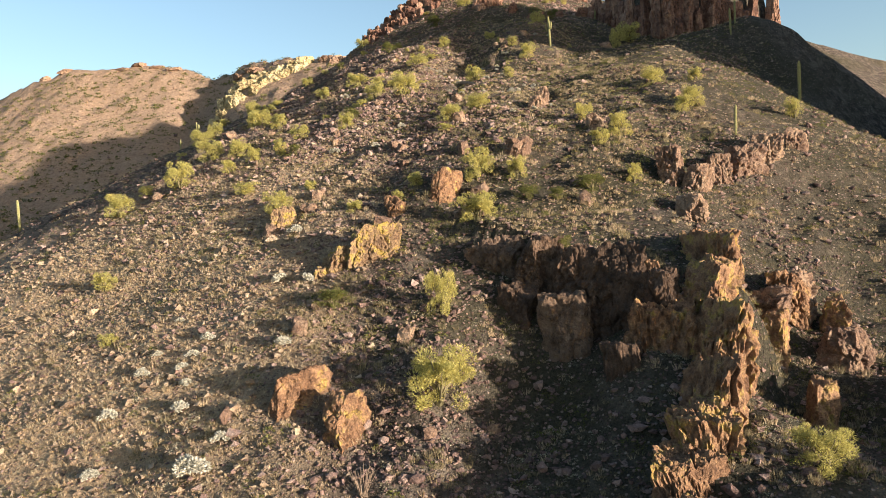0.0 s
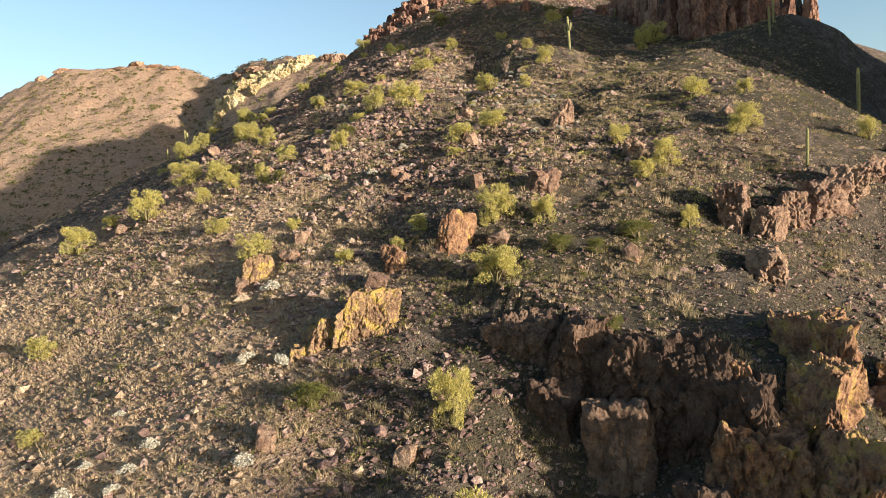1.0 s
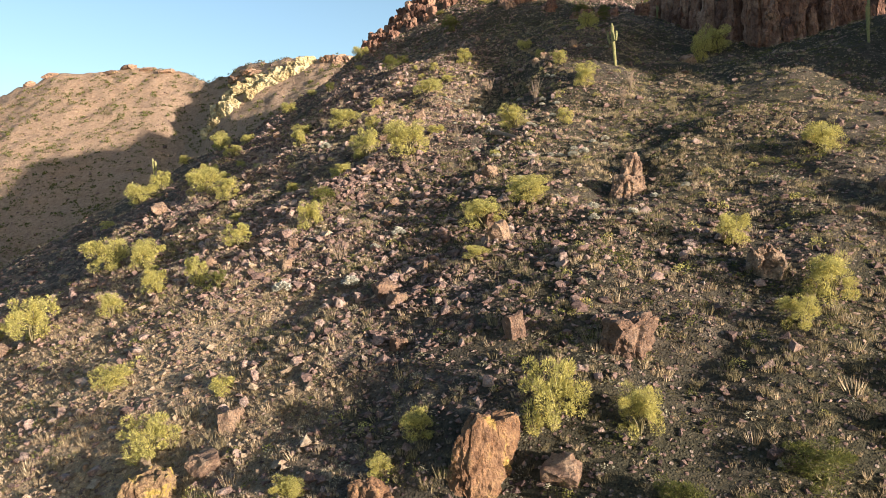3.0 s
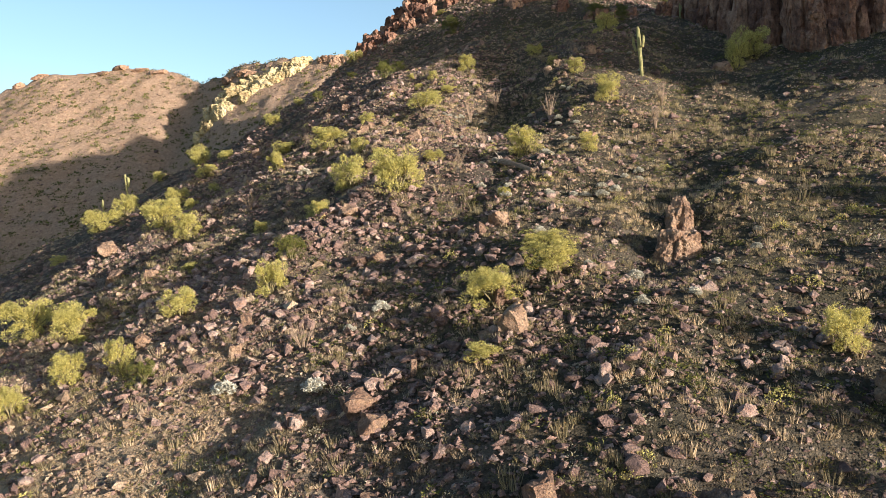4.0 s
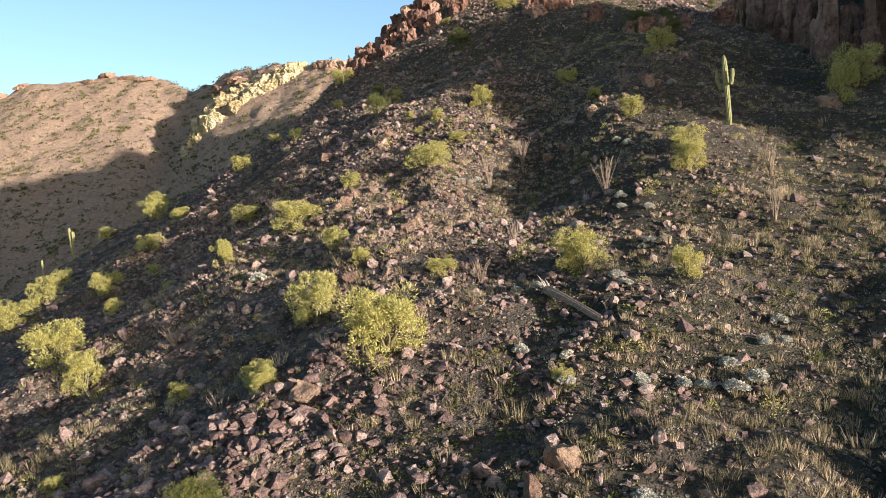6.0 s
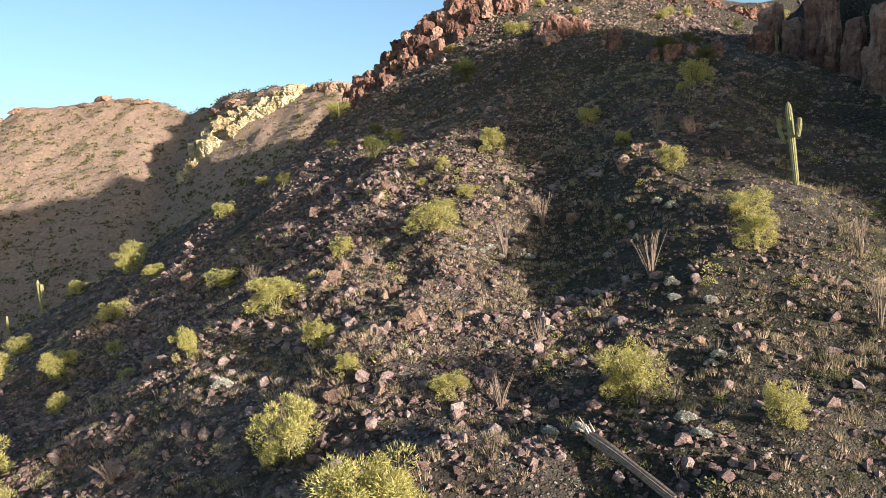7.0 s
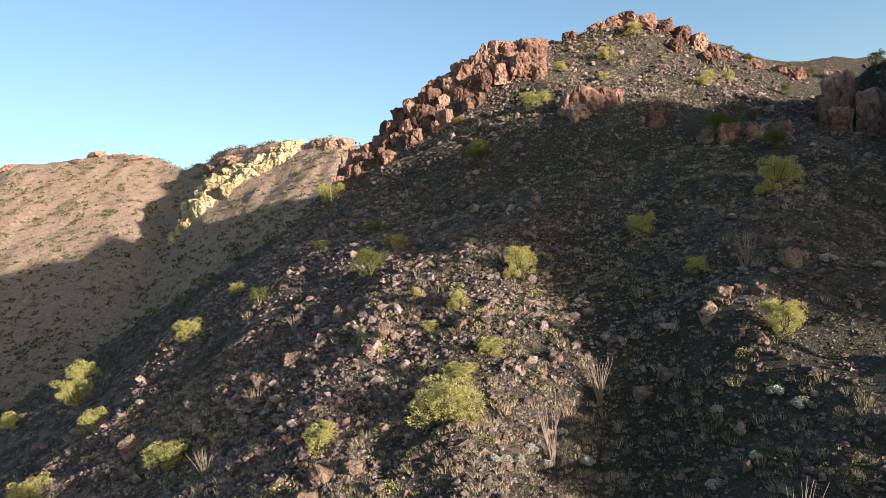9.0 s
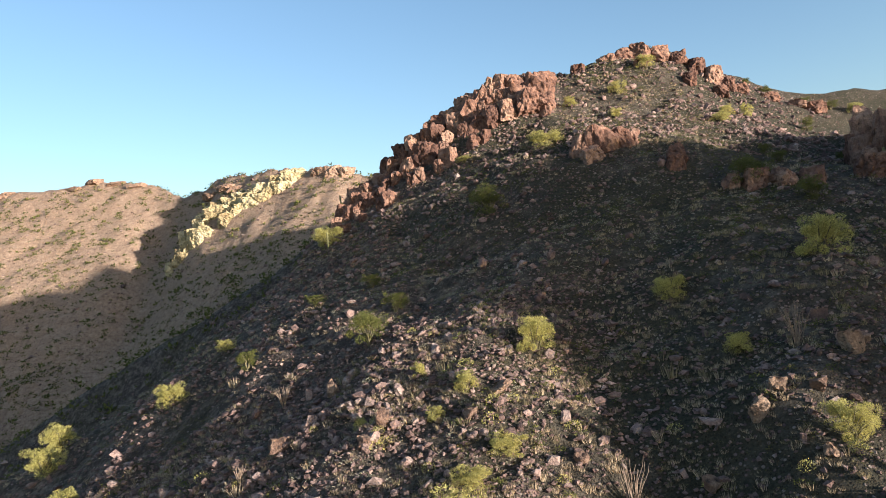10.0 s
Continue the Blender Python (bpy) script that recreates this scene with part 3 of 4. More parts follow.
# loose boulders: x, y, height, width
BOULDERS = [
    [(-2.5, 99, 1.1, 1.1), (-3.8, 103.1, 0.8, 0.8), (-4.4, 102.6, 0.9, 0.7), (-19.9, 107, 1, 1.1), (-22.3, 120, 1.2, 1.4), (-7.8, 106.4, 0.8, 1.1), (-6, 95.1, 0.7, 0.9), (-3.9, 94.5, 0.6, 0.5), (16.7, 114.3, 0.5, 0.9), (11.4, 93.2, 0.5, 0.6), (-18.6, 117, 0.6, 0.8), (-7.5, 108, 0.8, 1.1), (-8.3, 105.5, 0.5, 0.7), (-2.9, 98.2, 0.6, 0.7), (-6.1, 108, 0.6, 1.1), (9.3, 104.3, 0.5, 0.5), (5.9, 97, 0.4, 0.4), (9.5, 94.5, 0.4, 0.6), (0.3, 104.6, 0.5, 0.6), (-0.6, 104, 0.4, 0.6)],
    [(2.7, 67.8, 1.4, 1.2), (-10.2, 73.7, 0.7, 0.6), (-15.9, 74.5, 0.7, 0.9), (-10.2, 71.5, 0.8, 0.8), (-24.6, 89.2, 1.2, 1.4), (-19.8, 84.2, 0.9, 0.9), (-6.5, 85.4, 0.9, 1.4), (-2.6, 71.2, 0.6, 0.7), (-1.5, 67.4, 0.7, 0.5), (1.9, 78.2, 0.9, 0.7), (3.1, 79.2, 0.9, 1.1), (-4, 78.8, 0.7, 0.9), (-5.2, 79, 0.7, 1.1), (28.9, 111.9, 1.3, 1.6), (-19.4, 106.4, 1.1, 1.8), (-11.4, 119.3, 0.9, 1.5), (-4.1, 74.2, 0.4, 0.5), (1.6, 68.9, 0.6, 0.7)],
    [(-9.1, 123, 1, 1.1), (15.9, 113.5, 1.2, 1), (3.7, 113, 0.6, 0.6), (0.5, 117.2, 0.4, 1.3), (10.9, 111.8, 0.8, 1), (12, 112.4, 0.7, 0.9), (12.2, 108.9, 0.5, 0.7), (-5.4, 116.8, 0.9, 0.9), (-6.2, 115.8, 0.8, 0.8), (-1, 115.5, 0.5, 0.7), (13.3, 111.6, 0.5, 0.7), (7.2, 110.8, 0.7, 1), (8.4, 111, 0.5, 0.8), (-2.8, 61.7, 0.9, 0.9), (2.3, 70.8, 1, 1.1), (-3.7, 66, 1.1, 1.4), (2.6, 59.6, 1.2, 1.2), (-3, 64.6, 0.8, 1.1), (-10.3, 59.5, 1, 1.3), (-10.7, 57.2, 1.1, 1.6)],
    [(3.5, 53.1, 1, 1.4), (10.8, 49.9, 1.1, 1.1), (24.5, 68.4, 1.1, 1.4), (-6, 50.5, 0.7, 0.7), (1.6, 51, 0.7, 1.1), (-4.2, 51.2, 1.1, 1.4), (-13.3, 54.6, 1.2, 1.5), (-29.6, 72.9, 1, 1.3), (-27.5, 94.2, 1.4, 1.6), (-8.6, 40.6, 1.1, 1.1), (-0.9, 32.9, 0.8, 0.7), (-11.9, 36.1, 0.8, 0.9), (-2.2, 39.3, 1, 1.1), (2.3, 34, 0.5, 0.9)],
]
BOULDER_SHAPES = [block_shape(40 + k) for k in range(8)]
for me in BOULDER_SHAPES:
    me.name = "boulder"
    me.materials.append(BOULDER)
rng = random.Random(3)
for rows in BOULDERS:
    for x, y, h, w in rows:
        ob = new("boulder", BOULDER_SHAPES[rng.randrange(8)])
        ob.matrix_world = pose(x, y, ground_z(x, y) + 0.2 * h, rng.uniform(-22, 22), rng.uniform(-22, 22), rng.uniform(0, 360)) @ Matrix.Diagonal((0.5 * w, 0.46 * w * rng.uniform(0.7, 1.2), 0.52 * h, 1))
        tagged(ob, "pinkish brown boulder lying on the stony slope", "boulder", "boulders on the slope")

# larger talus rocks that lie loose in the drifts
TALUS_SHAPES = [block_shape(60 + k, 2) for k in range(10)]
for me in TALUS_SHAPES:
    me.name = "talus_rock"
    me.materials.append(STONE)
rng = random.Random(17)
count = 0
while count < 300:
    x, y = rng.uniform(-26, 12), rng.uniform(56, 124)
    if rng.random() > math.exp(-((x + 8) / 13) ** 2) * min(1.0, max(0.05, 0.5 + 2.4 * float(octaves(np.array(x), np.array(y), 7, 3, 78)))):
        continue
    w = rng.uniform(0.15, 0.34)
    ob = new("talus_rock", TALUS_SHAPES[rng.randrange(10)])
    ob.matrix_world = pose(x, y, ground_z(x, y) + 0.3 * w, rng.uniform(0, 360), rng.uniform(0, 360), rng.uniform(0, 360)) @ Matrix.Diagonal((w * rng.uniform(0.8, 1.3), w, w * rng.uniform(0.6, 0.9), 1))
    tagged(ob, "angular pinkish brown talus rock lying on the slope", "rock", "talus rocks on the slope")
    count += 1


# ---- plants ----
def tube(bm, pts, radii, sides=5):
    rings = []
    for k, p in enumerate(pts):
        d = (pts[min(k + 1, len(pts) - 1)] - pts[max(k - 1, 0)]).normalized()
        a = d.orthogonal().normalized()
        b = d.cross(a)
        rings.append([bm.verts.new(p + (a * math.cos(2 * math.pi * j / sides) + b * math.sin(2 * math.pi * j / sides)) * radii[k]) for j in range(sides)])
    for r, s in zip(rings, rings[1:]):
        for j in range(sides):
            bm.faces.new((r[j], r[(j + 1) % sides], s[(j + 1) % sides], s[j]))
    bm.faces.new(rings[-1])


def to_mesh(bm, name, smooth=False):
    me = bpy.data.meshes.new(name)
    bm.to_mesh(me)
    bm.free()
    for poly in me.polygons:
        poly.use_smooth = smooth
    return me


def spray_mesh(name, rng, centres, per, length, width, up=0.5, flat=1.0):
    verts, faces = [], []
    for c, r in centres:
        for _ in range(per):
            d = Vector((rng.gauss(0, 1), rng.gauss(0, 1), rng.gauss(0, 1))).normalized()
            p = c + d * r * rng.uniform(0.35, 1.0) ** 0.6 * 1.0
            p.z = c.z + (p.z - c.z) * flat
            way = (d + Vector((rng.gauss(0, 0.4), rng.gauss(0, 0.4), up + rng.gauss(0, 0.4)))).normalized()
            side = way.cross(Vector((rng.gauss(0, 1), rng.gauss(0, 1), rng.gauss(0, 1)))).normalized()
            ln, wd = length * rng.uniform(0.6, 1.3), width * rng.uniform(0.6, 1.3)
            n = len(verts)
            verts += [p - side * wd * 0.5, p + side * wd * 0.5, p + way * ln]
            faces.append((n, n + 1, n + 2))
    return mesh_from(name, [tuple(v) for v in verts], faces)


def leafy_tree(seed, name, leaf, label, category, limbs=9, clumps=30, per=44, openness=0.2):
    """A low desert tree of unit height and unit width: limbs from the ground and feathery clumps."""
    rng = random.Random(seed)
    root = new(name)
    tagged(root, label, category)
    ends = []
    for k in range(limbs):
        bm = bmesh.new()
        a = 2 * math.pi * (k + rng.uniform(-0.3, 0.3)) / limbs
        reach, rise = rng.uniform(0.10, 0.38), rng.uniform(0.45, 0.8)
        pts = [Vector((0, 0, -0.06)) + Vector((math.cos(a), math.sin(a), 0)) * 0.02]
        for s in (0.25, 0.5, 0.75, 1.0):
            pts.append(Vector((math.cos(a) * reach * s, math.sin(a) * reach * s, rise * s ** 0.8)) + Vector((rng.gauss(0, 0.02), rng.gauss(0, 0.02), 0)))
        tube(bm, pts, [0.022, 0.017, 0.013, 0.009, 0.004], 5)
        ends.append(pts[-1])
        for j in (2, 3):
            tip = pts[j] + Vector((rng.gauss(0, 0.14), rng.gauss(0, 0.14), rng.uniform(0.05, 0.2)))
            tube(bm, [pts[j], (pts[j] + tip) / 2 + Vector((0, 0, 0.02)), tip], [0.009, 0.006, 0.003], 4)
            ends.append(tip)
        part("limb", to_mesh(bm, "limb", True), BARK, root)
    centres = []
    for k in range(clumps):
        if k < len(ends):
            c = ends[k]
        else:
            a, rr = rng.uniform(0, 2 * math.pi), 0.42 * math.sqrt(rng.random())
            c = Vector((math.cos(a) * rr, math.sin(a) * rr, rng.uniform(0.06, 0.86) * (1 - 1.6 * rr * rr)))
        if rng.random() > openness:
            centres.append((c, rng.uniform(0.07, 0.17)))
    part("crown", spray_mesh("crown", rng, centres, per, 0.042, 0.0115, 0.5), leaf, root, "feathery yellow-green foliage" if leaf is GREEN_LEAF else "small dark olive leaves")
    return root


PV_LABEL = "yellow-green palo verde bush on the stony slope"
CR_LABEL = "dark olive creosote bush among the rocks"
GREENS = [leafy_tree(60 + k, "palo_verde_bush", GREEN_LEAF, PV_LABEL, "bush", 7 + k, 46 + 4 * k, 260, 0.16 + 0.05 * k) for k in range(5)]
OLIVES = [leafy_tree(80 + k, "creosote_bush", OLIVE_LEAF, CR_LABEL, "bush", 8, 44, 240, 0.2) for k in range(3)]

# x, y, height, width of the bushes, from the foot of the slope up
BUSHES = [
    [(14.7, 26.2, 2.1, 2.4), (-0.4, 34.4, 3.5, 3.7), (16.4, 39.8, 1.5, 1.2), (6.3, 39.8, 1.7, 1.3), (0.0, 40.2, 3.0, 2.0), (7.6, 42.0, 1.1, 1.4), (-6.8, 42.6, 1.4, 2.7), (5.1, 43.7, 1.3, 1.0), (-22.9, 46.3, 1.0, 1.3), (7.5, 48.3, 0.6, 0.9), (2.8, 49.0, 2.5, 3.1), (8.9, 50.3, 1.1, 1.4), (6.9, 51.0, 1.3, 2.0), (11.8, 51.9, 1.6, 2.5), (15.4, 52.9, 1.7, 1.4), (6.4, 53.9, 2.1, 1.7), (-6.6, 54.4, 1.2, 1.4), (-3.0, 54.5, 1.0, 1.1), (-26.9, 54.5, 1.8, 2.2), (3.4, 54.8, 3.1, 2.5), (-1.6, 55.2, 1.4, 1.4), (14.1, 57.6, 1.6, 1.6), (16.1, 59.1, 2.4, 2.4), (-13.8, 59.1, 2.2, 2.5)],
    [(-11.3, 61.5, 1.1, 1.2), (23.4, 64.2, 1.9, 1.6), (14.1, 64.3, 1.9, 1.9), (-17.8, 64.3, 1.5, 2.3), (34.8, 65.7, 2.3, 1.8), (24.8, 65.7, 2.3, 2.7), (1.3, 66.6, 0.9, 1.6), (2.1, 70.8, 2.0, 2.8), (-14.2, 70.8, 1.3, 1.3), (5.0, 71.8, 1.8, 2.9), (-21.5, 71.9, 1.8, 1.6), (-26.8, 72.2, 3.4, 3.4), (-16.1, 72.3, 2.2, 1.6), (-33.5, 72.5, 3.1, 3.1), (-19.2, 72.8, 1.9, 1.9), (28.2, 73.4, 1.6, 1.6), (24.0, 74.1, 2.4, 2.8), (4.9, 74.8, 1.2, 2.5), (-32.0, 76.0, 1.5, 1.7), (-14.6, 76.3, 1.9, 2.3), (-9.7, 76.5, 2.3, 1.9), (-22.5, 79.3, 2.7, 2.7), (-9.3, 80.2, 1.6, 1.8), (-26.1, 81.1, 2.8, 3.3)],
    [(3.7, 83.2, 0.8, 1.0), (-17.4, 85.1, 0.9, 1.2), (-3.1, 86.2, 3.5, 3.7), (-8.6, 86.7, 1.5, 1.6), (-9.3, 88.1, 1.4, 1.8), (10.1, 88.4, 1.6, 1.6), (-13.8, 89.8, 1.2, 1.4), (6.1, 91.6, 2.7, 2.7), (-7.4, 92.4, 3.1, 3.1), (-0.8, 93.9, 1.1, 1.8), (-20.9, 94.0, 2.5, 2.5), (-5.4, 96.2, 1.1, 1.3), (-24.3, 97.2, 3.3, 3.9), (-7.3, 99.1, 1.7, 1.9), (14.0, 99.3, 2.0, 2.3), (14.6, 101.4, 1.9, 2.5), (-15.7, 103.1, 2.1, 1.7), (-11.1, 105.2, 2.5, 3.6), (-25.1, 105.7, 1.5, 1.5), (-38.7, 105.8, 1.3, 1.8), (-21.8, 107.8, 1.2, 1.4), (13.3, 109.2, 1.7, 1.9), (-1.9, 109.2, 2.4, 3.7), (-7.9, 110.4, 1.4, 1.8)],
    [(-1.1, 112.0, 1.0, 1.9), (-29.1, 112.2, 2.3, 2.6), (-38.1, 112.9, 2.9, 4.0), (-25.4, 113.2, 1.2, 1.2), (0.5, 113.5, 1.1, 2.0), (30.9, 114.1, 4.0, 2.5), (-36.4, 115.7, 3.0, 3.0), (-2.7, 116.5, 0.8, 1.0), (-18.4, 116.6, 1.6, 2.7), (12.2, 116.7, 1.1, 1.6), (-1.1, 117.5, 1.1, 1.4), (34.0, 117.6, 4.1, 4.7), (-6.7, 117.7, 0.8, 0.8), (-27.7, 118.1, 1.9, 2.8), (-3.6, 119.9, 0.9, 0.9), (2.8, 120.6, 2.3, 2.3), (19.3, 122.0, 2.8, 3.1), (11.0, 123.3, 1.6, 2.3), (-39.9, 124.1, 1.9, 2.4), (-27.9, 126.0, 1.9, 2.4), (-7.2, 126.1, 2.3, 2.7), (-5.8, 130.4, 1.6, 2.0), (-16.7, 130.7, 1.6, 1.8), (23.8, 131.1, 1.9, 2.7)],
    [(-23.5, 133.4, 1.9, 2.5), (-34.7, 134.6, 2.6, 3.4), (-41.1, 135.7, 1.7, 2.0), (-8.1, 135.8, 1.3, 1.8), (-12.9, 136.6, 1.1, 1.8), (21.7, 136.8, 2.6, 3.1), (-20.9, 137.9, 1.1, 1.8), (-35.7, 138.5, 2.8, 3.0), (1.8, 140.5, 2.8, 3.8), (27.0, 142.8, 1.1, 1.5), (36.1, 145.0, 1.0, 1.5), (27.0, 145.4, 1.3, 1.3), (8.4, 149.7, 1.9, 3.6), (-14.6, 151.6, 2.3, 3.4), (26.7, 154.1, 1.3, 2.3), (0.2, 155.3, 0.7, 2.1), (31.7, 159.7, 1.8, 1.6), (38.4, 160.4, 1.8, 1.6), (18.3, 160.8, 1.9, 2.2), (22.9, 164.9, 1.9, 2.4), (15.9, 168.7, 1.3, 2.5), (36.5, 150.5, 1.6, 1.6), (40.5, 146.0, 1.5, 1.8), (43.5, 142.5, 1.6, 2.4), (46.5, 139.5, 1.8, 2.4), (38.0, 168.5, 1.4, 1.8), (42.0, 168.2, 1.5, 2.0), (45.0, 167.6, 1.3, 2.2), (47.5, 167.0, 1.5, 2.0), (35.6, 168.2, 1.2, 1.2), (12.5, 159.0, 1.3, 1.8), (16.5, 155.5, 1.2, 1.5), (29.0, 158.0, 1.4, 1.9)],
]
rng = random.Random(21)
spare = list(GREENS) + list(OLIVES)
for rows in BUSHES:
    for x, y, h, w in rows:
        # shade on the upper slope and in the gully is put into darker leaves
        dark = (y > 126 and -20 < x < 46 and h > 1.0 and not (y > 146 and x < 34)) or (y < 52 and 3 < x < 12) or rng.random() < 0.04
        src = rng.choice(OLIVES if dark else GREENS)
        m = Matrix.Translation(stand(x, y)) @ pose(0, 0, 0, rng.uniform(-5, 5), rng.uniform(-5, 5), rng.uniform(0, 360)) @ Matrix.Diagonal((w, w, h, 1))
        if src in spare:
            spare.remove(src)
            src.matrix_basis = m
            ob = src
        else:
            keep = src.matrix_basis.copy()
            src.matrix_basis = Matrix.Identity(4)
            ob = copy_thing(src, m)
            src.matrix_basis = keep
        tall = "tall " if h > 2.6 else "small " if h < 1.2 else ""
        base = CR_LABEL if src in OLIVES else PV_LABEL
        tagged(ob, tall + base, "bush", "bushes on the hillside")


def saguaro(x, y, h, arms, seed):
    rng = random.Random(seed)
    root = new("saguaro")
    tagged(root, "tall green saguaro cactus with %s on the slope" % ("upturned arms" if arms else "a single ribbed column"), "cactus", "saguaros on the hill")
    root.matrix_basis = Matrix.Translation(stand(x, y, 0.1)) @ pose(0, 0, 0, rng.uniform(-2, 2), rng.uniform(-2, 2), rng.uniform(0, 360))

    def column(pts, r, name, label=""):
        bm = bmesh.new()
        sides, rings = 24, []
        n = len(pts)
        for k, (p, s) in enumerate(pts):
            d = (pts[min(k + 1, n - 1)][0] - pts[max(k - 1, 0)][0]).normalized()
            a = Vector((1, 0, 0)) if abs(d.x) < 0.8 else Vector((0, 1, 0))
            a = (a - d * a.dot(d)).normalized()
            b = d.cross(a)
            rings.append([bm.verts.new(p + (a * math.cos(2 * math.pi * j / sides) + b * math.sin(2 * math.pi * j / sides)) * r * s * (1.0 if j % 2 else 0.84)) for j in range(sides)])
        for q, s in zip(rings, rings[1:]):
            for j in range(sides):
                bm.faces.new((q[j], q[(j + 1) % sides], s[(j + 1) % sides], s[j]))
        bm.faces.new(rings[-1])
        part(name, to_mesh(bm, name), CACTUS, root, label)

    r = 0.032 * h + 0.03
    column([(Vector((0, 0, h * s)), w) for s, w in ((0, 0.75), (0.15, 0.9), (0.5, 1.0), (0.8, 1.0), (0.92, 0.9), (0.97, 0.65), (1.0, 0.2))], r, "trunk")
    for k in range(arms):
        a = rng.uniform(0, 6.28) if arms > 1 else 0.2
        out, low, top = Vector((math.cos(a), math.sin(a), 0)), h * rng.uniform(0.5, 0.62), h * rng.uniform(0.74, 0.88)
        pts = [(Vector((0, 0, low)) + out * r * 0.5, 0.6), (Vector((0, 0, low - 0.02)) + out * r * 2.2, 0.95), (Vector((0, 0, low + 0.12 * h)) + out * r * 3.1, 1.0), (Vector((0, 0, top - 0.05)) + out * r * 3.2, 0.9), (Vector((0, 0, top)) + out * r * 3.2, 0.3)]
        column(pts, r * 0.72, "arm")


for k, (x, y, h, arms) in enumerate([(18.5, 104.4, 4.6, 2), (45.4, 84.5, 5.4, 0), (26, 58.8, 2.7, 0), (47.5, 108, 4.2, 0), (50, 112, 4.0, 0), (-47.6, 139.6, 4.0, 2), (-50.6, 138.0, 2.6, 1), (-57.0, 134.0, 3.0, 0), (-56, 92, 4.4, 0),
                                     (-14.2, 150, 1.8, 0), (34.1, 140, 2.6, 1), (-15.6, 167, 2.2, 0), (44.8, 140.6, 3.0, 1), (-21, 189, 3.0, 0)]):
    saguaro(x, y, h, arms, 500 + k)


def ocotillo(x, y, h, w, seed):
    rng = random.Random(seed)
    root = new("ocotillo")
    tagged(root, "bare grey ocotillo with a spray of thin stems", "shrub", "ocotillos on the slope")
    root.matrix_basis = Matrix.Translation(stand(x, y, 0.05))
    for k in range(rng.randrange(18, 26)):
        a, reach = rng.uniform(0, 6.28), w * 0.5 * rng.uniform(0.25, 1.0)
        top = h * rng.uniform(0.75, 1.02)
        out = Vector((math.cos(a), math.sin(a), 0))
        bm = bmesh.new()
        pts = [out * 0.05 + Vector((0, 0, -0.05))] + [out * (0.05 + reach * s ** 1.3) + Vector((rng.gauss(0, 0.03), rng.gauss(0, 0.03), top * s)) for s in (0.3, 0.6, 0.85, 1.0)]
        tube(bm, pts, [0.020, 0.016, 0.013, 0.010, 0.006], 5)
        part("stem", to_mesh(bm, "stem", True), DRY_WOOD, root)


for k, (x, y, h, w) in enumerate([(2.5, 107.9, 3.2, 1.4), (5.3, 111.3, 2.3, 1.8), (9.2, 100.1, 2.4, 1.9), (3.2, 96.6, 1.5, 1.1), (1.1, 93.3, 1.5, 1.5), (-14.7, 112.8, 1.6, 1.8), (-12.5, 124.4, 1.4, 1.5), (14.4, 115.4, 2.2, 1.6), (16.4, 93.8, 2.0, 0.9), (-15.9, 94.5, 1.2, 1.7),
                                  (-10.7, 86.7, 1.3, 1.3), (-6.8, 70.8, 1.4, 1.6), (18.4, 98.5, 1.9, 1.1), (-4.1, 30.6, 1.6, 1.6), (-13.3, 118.0, 0.9, 0.9)]):
    ocotillo(x, y, h, w, 700 + k)


def fallen_trunk(x0, y0, x1, y1):
    """A dead ribbed cactus trunk, lying down the slope, torn open at its upper end."""
    rng = random.Random(77)
    root = new("fallen_trunk")
    tagged(root, "grey weathered saguaro trunk lying dead on the slope", "dead trunk")
    a, b = stand(x0, y0, -0.22), stand(x1, y1, -0.16)
    root.matrix_basis = Matrix.Translation(a)
    way = (b - a).normalized()
    side = way.cross(Vector((0, 0, 1))).normalized()
    up = side.cross(way)
    bm = bmesh.new()
    sides, rings = 22, []
    for k in range(9):
        u = k / 8
        r = 0.21 - 0.07 * u + 0.02 * math.sin(9 * u)
        c = (b - a) * u + up * 0.05 * math.sin(4 * u)
        rings.append([bm.verts.new(c + (side * math.cos(2 * math.pi * j / sides) + up * math.sin(2 * math.pi * j / sides)) * r * (1.0 if j % 2 else 0.80)) for j in range(sides)])
    for q, w in zip(rings, rings[1:]):
        for j in range(sides):
            bm.faces.new((q[j], q[(j + 1) % sides], w[(j + 1) % sides], w[j]))
    bm.faces.new(rings[0])
    bm.faces.new(rings[-1])
    part("trunk", to_mesh(bm, "trunk"), DRY_WOOD, root)
    for k in range(9):
        bm = bmesh.new()
        out = (-way * rng.uniform(0.5, 1.0) + side * rng.gauss(0, 0.5) + up * rng.uniform(0.1, 0.9)).normalized()
        base = (side * rng.uniform(-0.18, 0.18) + up * rng.uniform(-0.1, 0.18))
        ln = rng.uniform(0.3, 0.75)
        tube(bm, [base, base + out * ln * 0.5 + up * 0.05, base + out * ln], [0.045, 0.03, 0.008], 5)
        part("splinter", to_mesh(bm, "splinter"), PALE_WOOD, root, "pale torn woody rib")


fallen_trunk(4.0, 89.3, 5.8, 86.0)


# ---- pale brittlebush domes ----
def dome_mesh(name, seed):
    rng = random.Random(seed)
    centres = []
    for _ in range(16):
        a, r = rng.uniform(0, 6.28), 0.36 * math.sqrt(rng.random())
        centres.append((Vector((math.cos(a) * r, math.sin(a) * r, 0.22 + 0.55 * (1 - (r / 0.42) ** 2) * rng.uniform(0.7, 1.0))), 0.15))
    me = spray_mesh(name, rng, centres, 120, 0.085, 0.065, 0.5)
    me.materials.append(GREY_LEAF)
    return me


